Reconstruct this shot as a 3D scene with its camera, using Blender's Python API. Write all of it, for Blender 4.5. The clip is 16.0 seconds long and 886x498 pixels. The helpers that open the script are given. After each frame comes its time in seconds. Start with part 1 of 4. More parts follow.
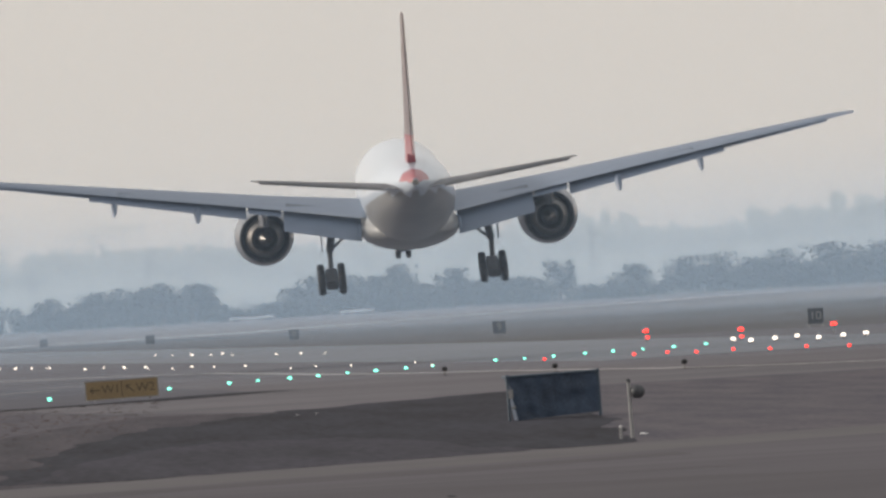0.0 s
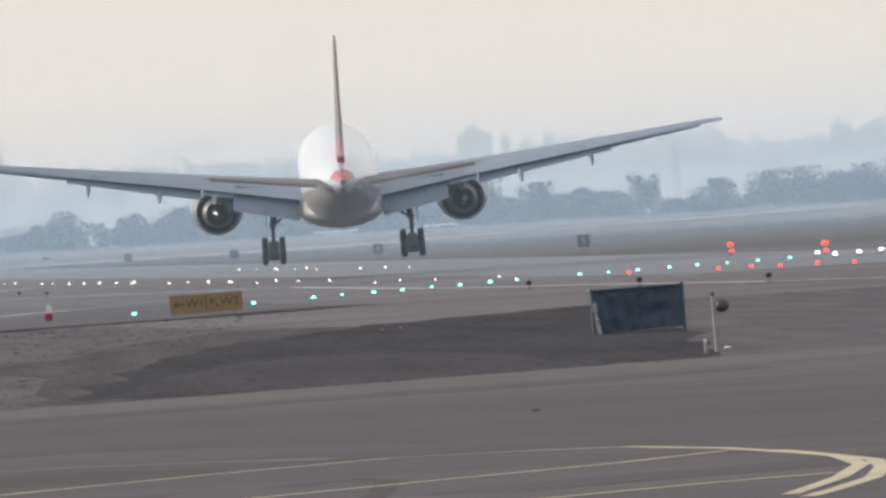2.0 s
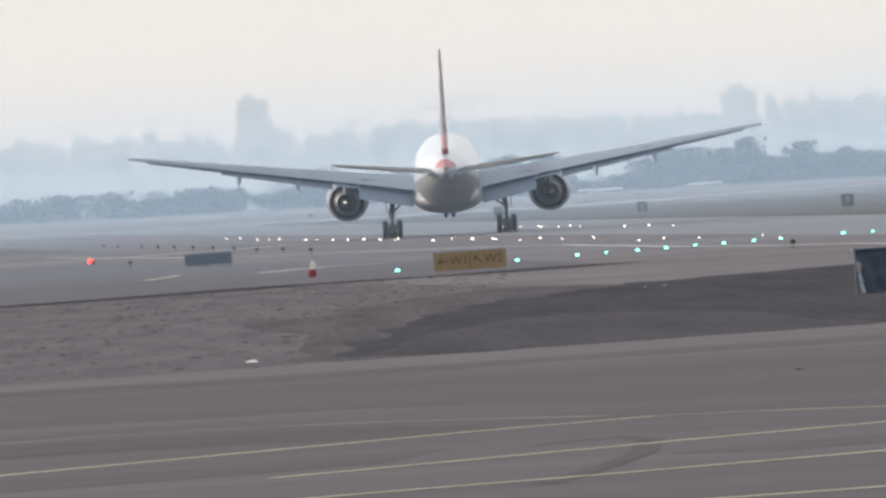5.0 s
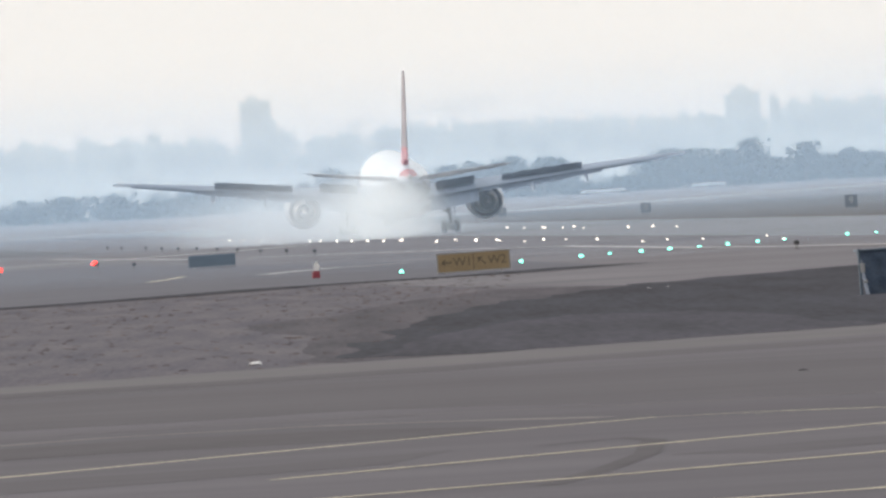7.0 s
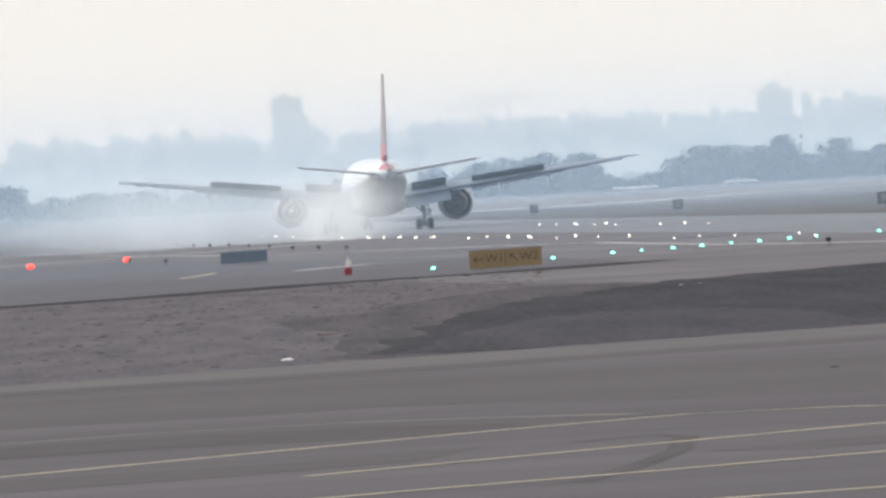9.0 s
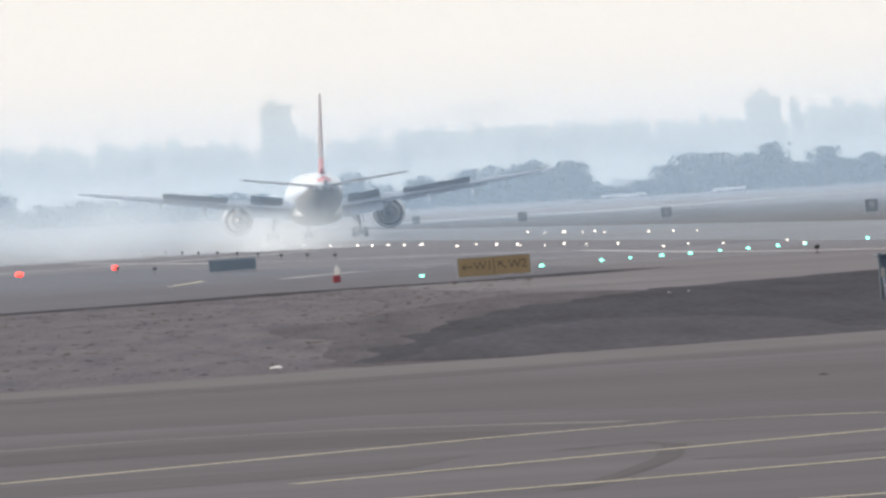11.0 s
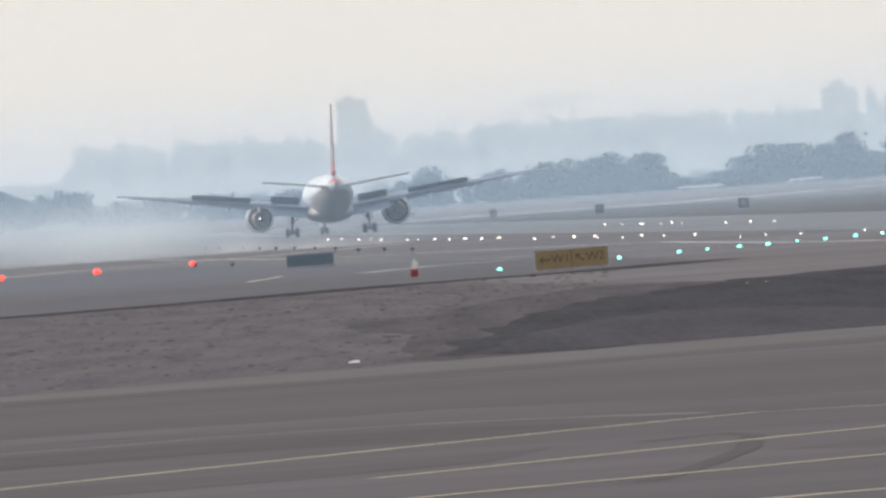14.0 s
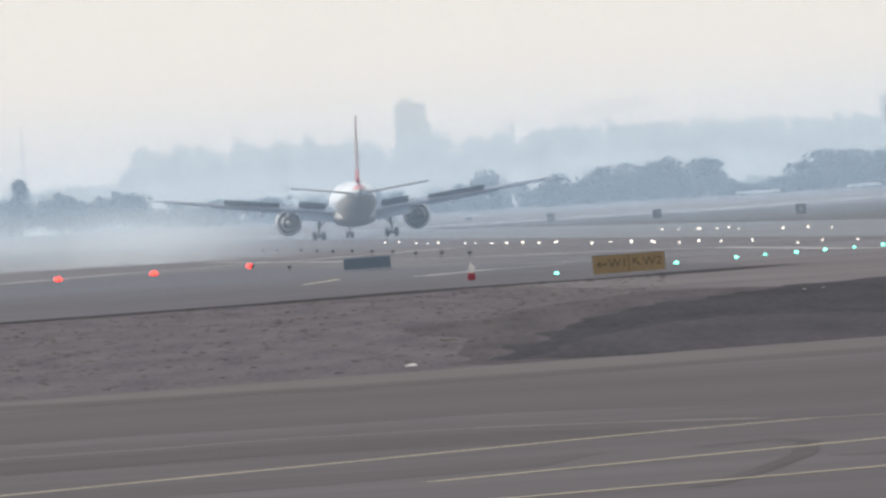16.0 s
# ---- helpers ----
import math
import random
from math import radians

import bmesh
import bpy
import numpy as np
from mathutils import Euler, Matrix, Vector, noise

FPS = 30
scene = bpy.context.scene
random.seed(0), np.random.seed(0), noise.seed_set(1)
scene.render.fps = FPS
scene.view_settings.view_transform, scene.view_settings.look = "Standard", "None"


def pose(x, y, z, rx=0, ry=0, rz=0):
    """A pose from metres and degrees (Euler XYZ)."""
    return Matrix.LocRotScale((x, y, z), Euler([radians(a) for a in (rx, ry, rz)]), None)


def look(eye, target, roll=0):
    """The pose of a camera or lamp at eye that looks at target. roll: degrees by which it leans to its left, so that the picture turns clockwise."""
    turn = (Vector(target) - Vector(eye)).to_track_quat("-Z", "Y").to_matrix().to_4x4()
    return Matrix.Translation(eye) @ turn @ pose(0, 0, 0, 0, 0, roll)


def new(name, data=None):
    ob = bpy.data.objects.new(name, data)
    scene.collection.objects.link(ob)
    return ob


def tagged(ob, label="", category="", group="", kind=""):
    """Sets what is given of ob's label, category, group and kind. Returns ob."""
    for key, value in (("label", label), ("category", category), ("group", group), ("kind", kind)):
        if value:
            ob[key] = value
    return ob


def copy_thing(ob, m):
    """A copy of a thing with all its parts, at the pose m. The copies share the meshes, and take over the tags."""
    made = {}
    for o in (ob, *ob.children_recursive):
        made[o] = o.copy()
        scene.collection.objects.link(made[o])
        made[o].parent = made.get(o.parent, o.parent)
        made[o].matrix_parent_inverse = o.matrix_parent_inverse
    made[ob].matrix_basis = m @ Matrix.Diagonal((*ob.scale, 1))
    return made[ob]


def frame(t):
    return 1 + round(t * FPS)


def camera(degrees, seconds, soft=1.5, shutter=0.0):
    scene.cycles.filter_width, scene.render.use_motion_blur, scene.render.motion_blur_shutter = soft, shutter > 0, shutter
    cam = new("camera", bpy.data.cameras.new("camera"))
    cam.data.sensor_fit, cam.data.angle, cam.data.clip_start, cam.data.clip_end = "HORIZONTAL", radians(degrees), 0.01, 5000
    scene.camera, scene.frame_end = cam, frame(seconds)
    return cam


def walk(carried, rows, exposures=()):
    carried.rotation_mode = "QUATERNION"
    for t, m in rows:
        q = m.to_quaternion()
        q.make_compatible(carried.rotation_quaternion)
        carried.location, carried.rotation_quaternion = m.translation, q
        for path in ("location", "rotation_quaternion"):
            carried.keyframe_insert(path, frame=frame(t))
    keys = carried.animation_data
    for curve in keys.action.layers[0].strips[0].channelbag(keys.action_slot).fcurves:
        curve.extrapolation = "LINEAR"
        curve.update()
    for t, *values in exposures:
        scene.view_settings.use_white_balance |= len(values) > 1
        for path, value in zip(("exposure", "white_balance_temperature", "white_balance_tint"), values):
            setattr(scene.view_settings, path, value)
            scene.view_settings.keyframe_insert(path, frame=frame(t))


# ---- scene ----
# ---------------------------------------------------------------- camera
UNIT = 23200.0
EYE = Vector((0.0, 0.0, 4.0))


def aim(right, down, lean):
    """A pose of the hand-held camera: small turns from the reference direction."""
    a, e = right / UNIT, -(down + 86.0) / UNIT
    way = Vector((math.sin(a) * math.cos(e), math.cos(a) * math.cos(e), math.sin(e)))
    return look(EYE, EYE + way * 100, -lean)


cam = camera(3.871, 16.0, soft=2.8)
walk(cam, [(t, aim(r, d, lean)) for t, r, d, lean in (
    (0, 920.5, -179.2, 3.46), (0.5, 833.7, -197.8, 3.29), (1, 816.8, -92.4, 3.18), (1.5, 783.0, -91.2, 3.35),
    (2, 762.6, -36.3, 3.53), (2.5, 589.7, -47.6, 3.55), (3, 545.6, -52.7, 3.39), (3.5, 455.0, -102.7, 3.21),
    (4, 400.1, -36.8, 2.98), (4.5, 355.5, -29.5, 3.11), (4.7, 314.0, -6.5, 3.15), (6.8, 301.3, 43.2, 3.45),
    (7, 285.5, 8.7, 3.29), (7.5, 301.4, 32.2, 3.10), (8, 274.2, 60.3, 3.18), (8.5, 235.2, -0.9, 3.14),
    (9, 228.8, 11.5, 3.25), (9.2, 287.2, 26.5, 3.39), (11.3, 225.8, -17.2, 3.22), (11.5, 160.8, -53.2, 3.27),
    (12, 94.5, -56.6, 3.29), (12.5, 105.1, -24.5, 3.32), (13, 78.5, -109.7, 3.44), (13.5, 119.6, -10.9, 3.62),
    (14, 112.2, 2.2, 3.83), (14.5, 0.0, 0.0, 3.55), (15, -9.9, 6.9, 3.57), (15.5, -42.9, 17.8, 3.43),
    (16, 11.6, -10.7, 3.48))],
    exposures=[(0, -.06, 6500, 11), (1.5, 0.2, 6480, 11), (3.5, 0.31, 6420, 11), (7, 0.5, 6300, 10), (9, 0.5, 6300, 10), (11.4, 0.54, 6350, 10), (12.5, 0.4, 6350, 10), (13.5, 0.29, 6350, 10), (14.2, 0.35, 6350, 10), (16, 0.37, 6350, 10)])

# ---------------------------------------------------------------- world and sun
SUN_ELEVATION, SUN_AZIMUTH = 17.0, -62.0   # degrees; azimuth from +Y towards +X
world = bpy.data.worlds.new("hazy_sky")
scene.world = world
world.use_nodes = True
wn = world.node_tree.nodes
sky = wn.new("ShaderNodeTexSky")
sky.sky_type, sky.sun_disc = "NISHITA", False
sky.sun_elevation, sky.sun_rotation = radians(SUN_ELEVATION), radians(SUN_AZIMUTH)
sky.air_density, sky.dust_density, sky.ozone_density = 1.0, 4.0, 1.0
# thick smog: the sky is paled towards a flat warm grey
veil = wn.new("ShaderNodeMixRGB")
wco, wsep, wrise = wn.new("ShaderNodeTexCoord"), wn.new("ShaderNodeSeparateXYZ"), wn.new("ShaderNodeMapRange")
wrise.inputs["From Min"].default_value, wrise.inputs["From Max"].default_value = 0.0, 0.7
wrise.inputs["To Min"].default_value, wrise.inputs["To Max"].default_value = 0.92, 0.76
world.node_tree.links.new(wco.outputs["Generated"], wsep.inputs[0])
world.node_tree.links.new(wsep.outputs["Z"], wrise.inputs["Value"])
world.node_tree.links.new(wrise.outputs["Result"], veil.inputs["Fac"])
veil.inputs["Color2"].default_value = (6.75, 6.58, 6.32, 1)
world.node_tree.links.new(sky.outputs["Color"], veil.inputs["Color1"])
# lowest sky band: a dull orange that offsets the blue of the haze sheets
band, low = wn.new("ShaderNodeMixRGB"), wn.new("ShaderNodeMapRange")
low.inputs["From Min"].default_value, low.inputs["From Max"].default_value = 0.03, 0.06
low.inputs["To Min"].default_value, low.inputs["To Max"].default_value = 1.0, 0.0
world.node_tree.links.new(wsep.outputs["Z"], low.inputs["Value"])
world.node_tree.links.new(low.outputs["Result"], band.inputs["Fac"])
world.node_tree.links.new(veil.outputs["Color"], band.inputs["Color1"])
band.inputs["Color2"].default_value = (8.6, 6.8, 5.4, 1)
world.node_tree.links.new(band.outputs["Color"], wn["Background"].inputs["Color"])
wn["Background"].inputs["Strength"].default_value = 0.11
sun_data = bpy.data.lights.new("sun", "SUN")
sun_data.energy, sun_data.angle, sun_data.color = 3.3, radians(4.0), (1.0, 0.92, 0.82)
sun = new("sun", sun_data)
_a, _e = radians(SUN_AZIMUTH), radians(SUN_ELEVATION)
sun.matrix_world = look((0, 0, 0), (-math.sin(_a) * math.cos(_e), -math.cos(_a) * math.cos(_e), -math.sin(_e)))


# ---------------------------------------------------------------- materials
def mat(name, base, rough=0.6, metal=0.0, vary=0.12, size=1.0, bump=0.0, second=None, stretch=(1, 1, 1), coat=0.0,
        per_object=0.0, shine=0.5):
    """A surface with two scales of variation; size: metres of its larger blotches."""
    m = bpy.data.materials.new(name)
    m.use_nodes = True
    n, l = m.node_tree.nodes, m.node_tree.links
    b = n["Principled BSDF"]
    b.inputs["Roughness"].default_value, b.inputs["Metallic"].default_value = rough, metal
    b.inputs["Coat Weight"].default_value, b.inputs["Specular IOR Level"].default_value = coat, shine
    co, mp = n.new("ShaderNodeTexCoord"), n.new("ShaderNodeMapping")
    mp.inputs["Scale"].default_value = [s / size for s in stretch]
    l.new(co.outputs["Object"], mp.inputs["Vector"])
    big, fine = n.new("ShaderNodeTexNoise"), n.new("ShaderNodeTexNoise")
    big.inputs["Scale"].default_value, big.inputs["Detail"].default_value = 1.0, 4.0
    fine.inputs["Scale"].default_value, fine.inputs["Detail"].default_value = 9.0, 5.0
    l.new(mp.outputs["Vector"], big.inputs["Vector"])
    l.new(mp.outputs["Vector"], fine.inputs["Vector"])
    mid = n.new("ShaderNodeMath")
    mid.operation = "MULTIPLY_ADD"
    mid.inputs[1].default_value = 0.45
    l.new(fine.outputs["Fac"], mid.inputs[0])
    half = n.new("ShaderNodeMath")
    half.operation = "MULTIPLY"
    half.inputs[1].default_value = 0.55
    l.new(big.outputs["Fac"], half.inputs[0])
    l.new(half.outputs[0], mid.inputs[2])
    ramp = n.new("ShaderNodeValToRGB")
    lo = second or [c * (1 - vary) for c in base]
    hi = base if second else [min(1, c * (1 + vary)) for c in base]
    ramp.color_ramp.elements[0].position, ramp.color_ramp.elements[1].position = 0.36, 0.64
    ramp.color_ramp.elements[0].color, ramp.color_ramp.elements[1].color = (*lo, 1), (*hi, 1)
    l.new(mid.outputs[0], ramp.inputs["Fac"])
    out = ramp.outputs["Color"]
    if per_object:
        info, hsv = n.new("ShaderNodeObjectInfo"), n.new("ShaderNodeHueSaturation")
        rng = n.new("ShaderNodeMapRange")
        rng.inputs["To Min"].default_value, rng.inputs["To Max"].default_value = 1 - per_object, 1 + per_object
        l.new(info.outputs["Random"], rng.inputs["Value"])
        l.new(rng.outputs["Result"], hsv.inputs["Value"])
        l.new(out, hsv.inputs["Color"])
        out = hsv.outputs["Color"]
    l.new(out, b.inputs["Base Color"])
    if bump:
        bp = n.new("ShaderNodeBump")
        bp.inputs["Strength"].default_value, bp.inputs["Distance"].default_value = 0.6, bump
        l.new(fine.outputs["Fac"], bp.inputs["Height"])
        l.new(bp.outputs["Normal"], b.inputs["Normal"])
    return m


def glow(name, colour, strength):
    m = bpy.data.materials.new(name)
    m.use_nodes = True
    b = m.node_tree.nodes["Principled BSDF"]
    b.inputs["Base Color"].default_value = (*[c * 0.5 for c in colour], 1)
    b.inputs["Emission Color"].default_value, b.inputs["Emission Strength"].default_value = (*colour, 1), strength
    return m


def thin(name, colour, cover, size, soft=True, stretch=(1, 1, 1), breakup=0.5, forward=0.25):
    """Fine droplets or smoke in a thin sheet: part of the light goes through, the rest is scattered both ways.
    soft: thins out to nothing towards the sheet's rim (UV 0..1)."""
    m = bpy.data.materials.new(name)
    m.use_nodes = True
    n, l = m.node_tree.nodes, m.node_tree.links
    n.remove(n["Principled BSDF"])
    clear, back, front = n.new("ShaderNodeBsdfTransparent"), n.new("ShaderNodeBsdfTranslucent"), n.new("ShaderNodeBsdfDiffuse")
    back.inputs["Color"].default_value = front.inputs["Color"].default_value = (*colour, 1)
    both, mix = n.new("ShaderNodeMixShader"), n.new("ShaderNodeMixShader")
    both.inputs["Fac"].default_value = 1 - forward
    l.new(back.outputs[0], both.inputs[1]), l.new(front.outputs[0], both.inputs[2])
    l.new(clear.outputs[0], mix.inputs[1]), l.new(both.outputs[0], mix.inputs[2])
    l.new(mix.outputs[0], n["Material Output"].inputs["Surface"])
    co, noi = n.new("ShaderNodeTexCoord"), n.new("ShaderNodeTexNoise")
    mp = n.new("ShaderNodeMapping")
    mp.inputs["Scale"].default_value = [s / size for s in stretch]
    l.new(co.outputs["Object"], mp.inputs["Vector"]), l.new(mp.outputs["Vector"], noi.inputs["Vector"])
    noi.inputs["Scale"].default_value, noi.inputs["Detail"].default_value = 1.0, 1.5
    rng = n.new("ShaderNodeMapRange")
    rng.inputs["From Min"].default_value, rng.inputs["From Max"].default_value = 0.3, 0.7
    rng.inputs["To Min"].default_value, rng.inputs["To Max"].default_value = cover * (1 - breakup), cover
    l.new(noi.outputs["Fac"], rng.inputs["Value"])
    fac = rng.outputs["Result"]
    if soft:
        sub, ln, fall, mul = (n.new("ShaderNodeVectorMath"), n.new("ShaderNodeVectorMath"), n.new("ShaderNodeMapRange"),
                              n.new("ShaderNodeMath"))
        sub.operation, ln.operation, mul.operation = "SUBTRACT", "LENGTH", "MULTIPLY"
        sub.inputs[1].default_value = (0.5, 0.5, 0)
        l.new(co.outputs["UV"], sub.inputs[0]), l.new(sub.outputs[0], ln.inputs[0])
        fall.interpolation_type = "SMOOTHERSTEP"
        fall.inputs["From Min"].default_value, fall.inputs["From Max"].default_value = 0.5, 0.05
        l.new(ln.outputs["Value"], fall.inputs["Value"])
        l.new(fac, mul.inputs[0]), l.new(fall.outputs["Result"], mul.inputs[1])
        fac = mul.outputs[0]
    l.new(fac, mix.inputs["Fac"])
    return m


# verge soil leans to blue: the haze over it is mixed into the colour
M_SOIL = mat("dry_grass_and_soil_with_haze", (0.116, 0.103, 0.114), 0.95, vary=0.3, size=1.6, bump=0.05, second=(0.058, 0.057, 0.074), stretch=(1, 0.07, 1), shine=0.12)
M_FIELD = mat("airfield_grass", (0.101, 0.094, 0.094), 0.95, vary=0.3, size=60.0, bump=0.05, second=(0.069, 0.068, 0.069), shine=0.12)
M_BURNT = mat("burnt_dark_grass", (0.034, 0.035, 0.049), 0.95, size=2.6, bump=0.06, second=(0.009, 0.0095, 0.015), stretch=(1, 0.06, 1), shine=0.12)
M_APRON = mat("worn_apron_concrete", (0.108, 0.1, 0.112), 0.85, size=40.0, bump=0.004, second=(0.076, 0.07, 0.08), stretch=(0.25, 1, 1), shine=0.12)
M_TAXI = mat("taxiway_asphalt", (0.104, 0.103, 0.123), 0.8, size=14.0, bump=0.004, second=(0.083, 0.082, 0.095), shine=0.12)
M_SHOULDER = mat("pale_paved_shoulder", (0.15, 0.141, 0.155), 0.85, size=34.0, bump=0.004, second=(0.084, 0.08, 0.09), stretch=(0.7, 1, 1), shine=0.14)
M_RUNWAY = mat("runway_asphalt", (0.125, 0.135, 0.16), 0.5, size=40.0, second=(0.07, 0.074, 0.09), stretch=(0.6, .5, 1), shine=0.2)
M_YELLOW = mat("yellow_line_paint", (0.56, 0.5, 0.36), 0.75, size=2.5, second=(0.36, 0.32, 0.235))
M_FAINT = mat("worn_off_line_paint", (0.19, 0.17, 0.155), 0.8, size=4.0, second=(0.125, 0.112, 0.115))
M_WHITEPAINT = mat("white_line_paint", (0.5, 0.48, 0.47), 0.7, size=9.0, second=(0.24, 0.22, 0.22))
M_GREYSOIL = mat("grey_trodden_soil", (0.052, 0.05, 0.066), 0.95, size=2.6, bump=0.03, second=(0.02, 0.02, 0.029), stretch=(1, 0.06, 1), shine=0.12)
M_SCORCH = mat("scorched_thin_grass", (0.082, 0.074, 0.085), 0.95, size=1.8, bump=0.04, second=(0.036, 0.034, 0.043), stretch=(1, 0.06, 1), shine=0.12)
M_APRONEDGE = mat("pale_apron_edge_concrete", (0.125, 0.117, 0.122), 0.85, size=14.0, second=(0.098, 0.092, 0.098), shine=0.12)
M_RUBBERMARK = mat("rubber_marks", (0.058, 0.053, 0.058), 0.85, size=5.0, second=(0.08, 0.073, 0.081), shine=0.12)
M_STAIN = mat("broad_tyre_wear", (0.073, 0.067, 0.075), 0.85, size=16.0, second=(0.09, 0.083, 0.092), stretch=(.3, 1, 1), shine=0.12)
M_WHITE = mat("white_aircraft_paint", (0.6, 0.66, 0.73), 0.28, vary=0.04, size=3.0, coat=0.4)
# belly grey is set darker to carry the underside's shade as well
M_BELLY = mat("silver_grey_belly_paint_and_shade", (0.3, 0.295, 0.285), 0.35, vary=0.1, size=2.5, coat=0.2)
M_WING = mat("light_grey_wing_paint", (0.16, 0.2, 0.27), 0.5, vary=0.08, size=1.6)
M_SPOILER = mat("dull_grey_spoiler", (0.11, 0.13, 0.165), 0.65, vary=0.12, size=1.2)
# tailplane grey is darkened: its backlit shade is put into this colour
M_TAIL = mat("tailplane_grey_with_backlit_shade", (0.11, 0.105, 0.105), 0.5, vary=0.1, size=1.6)
M_RED = mat("red_tail_paint", (0.36, 0.05, 0.06), 0.35, vary=0.08, size=1.5, coat=0.3)
M_FIN = mat("dark_fin_paint", (0.19, 0.155, 0.16), 0.4, vary=0.2, size=2.0)
M_NACELLE = mat("grey_nacelle_paint", (0.17, 0.18, 0.2), 0.35, vary=0.12, size=1.5, coat=0.2)
M_BARE = mat("bare_metal", (0.62, 0.6, 0.57), 0.28, 1.0, vary=0.1, size=0.6)
M_CORE = mat("heat_stained_core_metal", (0.26, 0.24, 0.22), 0.38, 0.85, vary=0.2, size=0.6)
M_DUCT = mat("grey_fan_duct", (0.075, 0.078, 0.086), 0.6, 0.0, size=0.8)
M_DARK = mat("dark_cavity", (0.03, 0.03, 0.033), 0.8, size=0.5)
M_TYRE = mat("black_tyre_rubber", (0.035, 0.035, 0.037), 0.85, size=0.3)
M_STRUT = mat("grey_gear_metal", (0.09, 0.09, 0.095), 0.45, 0.3, size=0.3)


# ---------------------------------------------------------------- mesh helpers
def mesh_of(name, bm, material, smooth=False):
    bmesh.ops.recalc_face_normals(bm, faces=bm.faces)
    me = bpy.data.meshes.new(name)
    bm.to_mesh(me)
    bm.free()
    for m in (material if isinstance(material, (list, tuple)) else [material]):
        me.materials.append(m)
    if smooth:
        me.polygons.foreach_set("use_smooth", [True] * len(me.polygons))
        me.set_sharp_from_angle(angle=radians(38))
    return me


def part(name, bm, material, parent, label="", smooth=False, at=None):
    ob = new(name, mesh_of(name, bm, material, smooth))
    ob.parent = parent
    if at is not None:
        ob.matrix_basis = at
    return tagged(ob, label)


def box(bm, x0, x1, y0, y1, z0, z1, bevel=0.0, m=None):
    r = bmesh.ops.create_cube(bm, size=1)
    vs = r["verts"]
    for v in vs:
        v.co = Vector(((x0 + x1) / 2 + v.co.x * (x1 - x0), (y0 + y1) / 2 + v.co.y * (y1 - y0), (z0 + z1) / 2 + v.co.z * (z1 - z0)))
    if bevel:
        r2 = bmesh.ops.bevel(bm, geom=list({e for v in vs for e in v.link_edges}), offset=bevel, segments=1, affect="EDGES")
        vs = [v for v in r2["verts"]] or vs
    if m is not None:
        bmesh.ops.transform(bm, matrix=m, verts=list({v for v in vs if v.is_valid}))
    return bm


def tube(bm, a, b, r0, r1=None, n=10):
    a, b = Vector(a), Vector(b)
    r1 = r0 if r1 is None else r1
    m = Matrix.Translation((a + b) / 2) @ (b - a).to_track_quat("Z", "Y").to_matrix().to_4x4()
    bmesh.ops.create_cone(bm, cap_ends=True, segments=n, radius1=r0, radius2=r1, depth=(b - a).length, matrix=m)
    return bm


def lathe(bm, profile, axis_at=(0, 0, 0), n=32, slots=None):
    """Turns (along, radius) pairs round the Y axis through axis_at."""
    ax, ay, az = axis_at
    rings = [[bm.verts.new((ax + r * math.cos(2 * math.pi * k / n), ay + y, az + r * math.sin(2 * math.pi * k / n))) for k in range(n)]
             for y, r in profile]
    for j in range(len(rings) - 1):
        for k in range(n):
            f = bm.faces.new((rings[j][k], rings[j][(k + 1) % n], rings[j + 1][(k + 1) % n], rings[j + 1][k]))
            if slots:
                f.material_index = slots[j]
    return bm


def loft(bm, sections, closed=True):
    """Skins rings of equal length; closed: caps both ends."""
    rings = [[bm.verts.new(p) for p in s] for s in sections]
    k = len(rings[0])
    for a, b in zip(rings, rings[1:]):
        for i in range(k):
            bm.faces.new((a[i], a[(i + 1) % k], b[(i + 1) % k], b[i]))
    if closed:
        bm.faces.new(rings[0][::-1]), bm.faces.new(rings[-1])
    return bm


def sheet(name, points, z, material, label, category, thick=0.03):
    """A flat paved or planted area as a thin slab."""
    bm = bmesh.new()
    top = [bm.verts.new((x, y, z)) for x, y in points]
    low = [bm.verts.new((x, y, z - thick)) for x, y in points]
    bm.faces.new(top)
    for i in range(len(top)):
        j = (i + 1) % len(top)
        bm.faces.new((top[i], low[i], low[j], top[j]))
    ob = new(name, mesh_of(name, bm, material))
    return tagged(ob, label, category, kind="structure")


def ragged(points, side, deep, step=3.0):
    """The outline of a natural patch: long edges broken up and shifted unevenly."""
    out = []
    for (x0, y0), (x1, y1) in zip(points, points[1:] + points[:1]):
        n = max(1, int(math.hypot(x1 - x0, (y1 - y0) * .25) / step * 3))
        for k in range(n):
            x, y = x0 + (x1 - x0) * k / n, y0 + (y1 - y0) * k / n
            p = Vector((x * .9, y * .06, 3.1))
            out.append((x + side * noise.noise(p), y + deep * (noise.noise(p + Vector((9, 4, 0))) + .5 * noise.noise(p * 3.1))))
    return out


def stripe(bm, points, width, z):
    """A painted band along a polyline on the ground, from one edge to the other."""
    pts = [Vector((x, y)) for x, y in points]
    left, right = [], []
    for i, p in enumerate(pts):
        d = (pts[min(i + 1, len(pts) - 1)] - pts[max(i - 1, 0)]).normalized()
        s = Vector((-d.y, d.x)) * (width / 2)
        left.append(bm.verts.new((*(p + s), z))), right.append(bm.verts.new((*(p - s), z)))
    for i in range(len(pts) - 1):
        bm.faces.new((left[i], left[i + 1], right[i + 1], right[i]))
    return bm


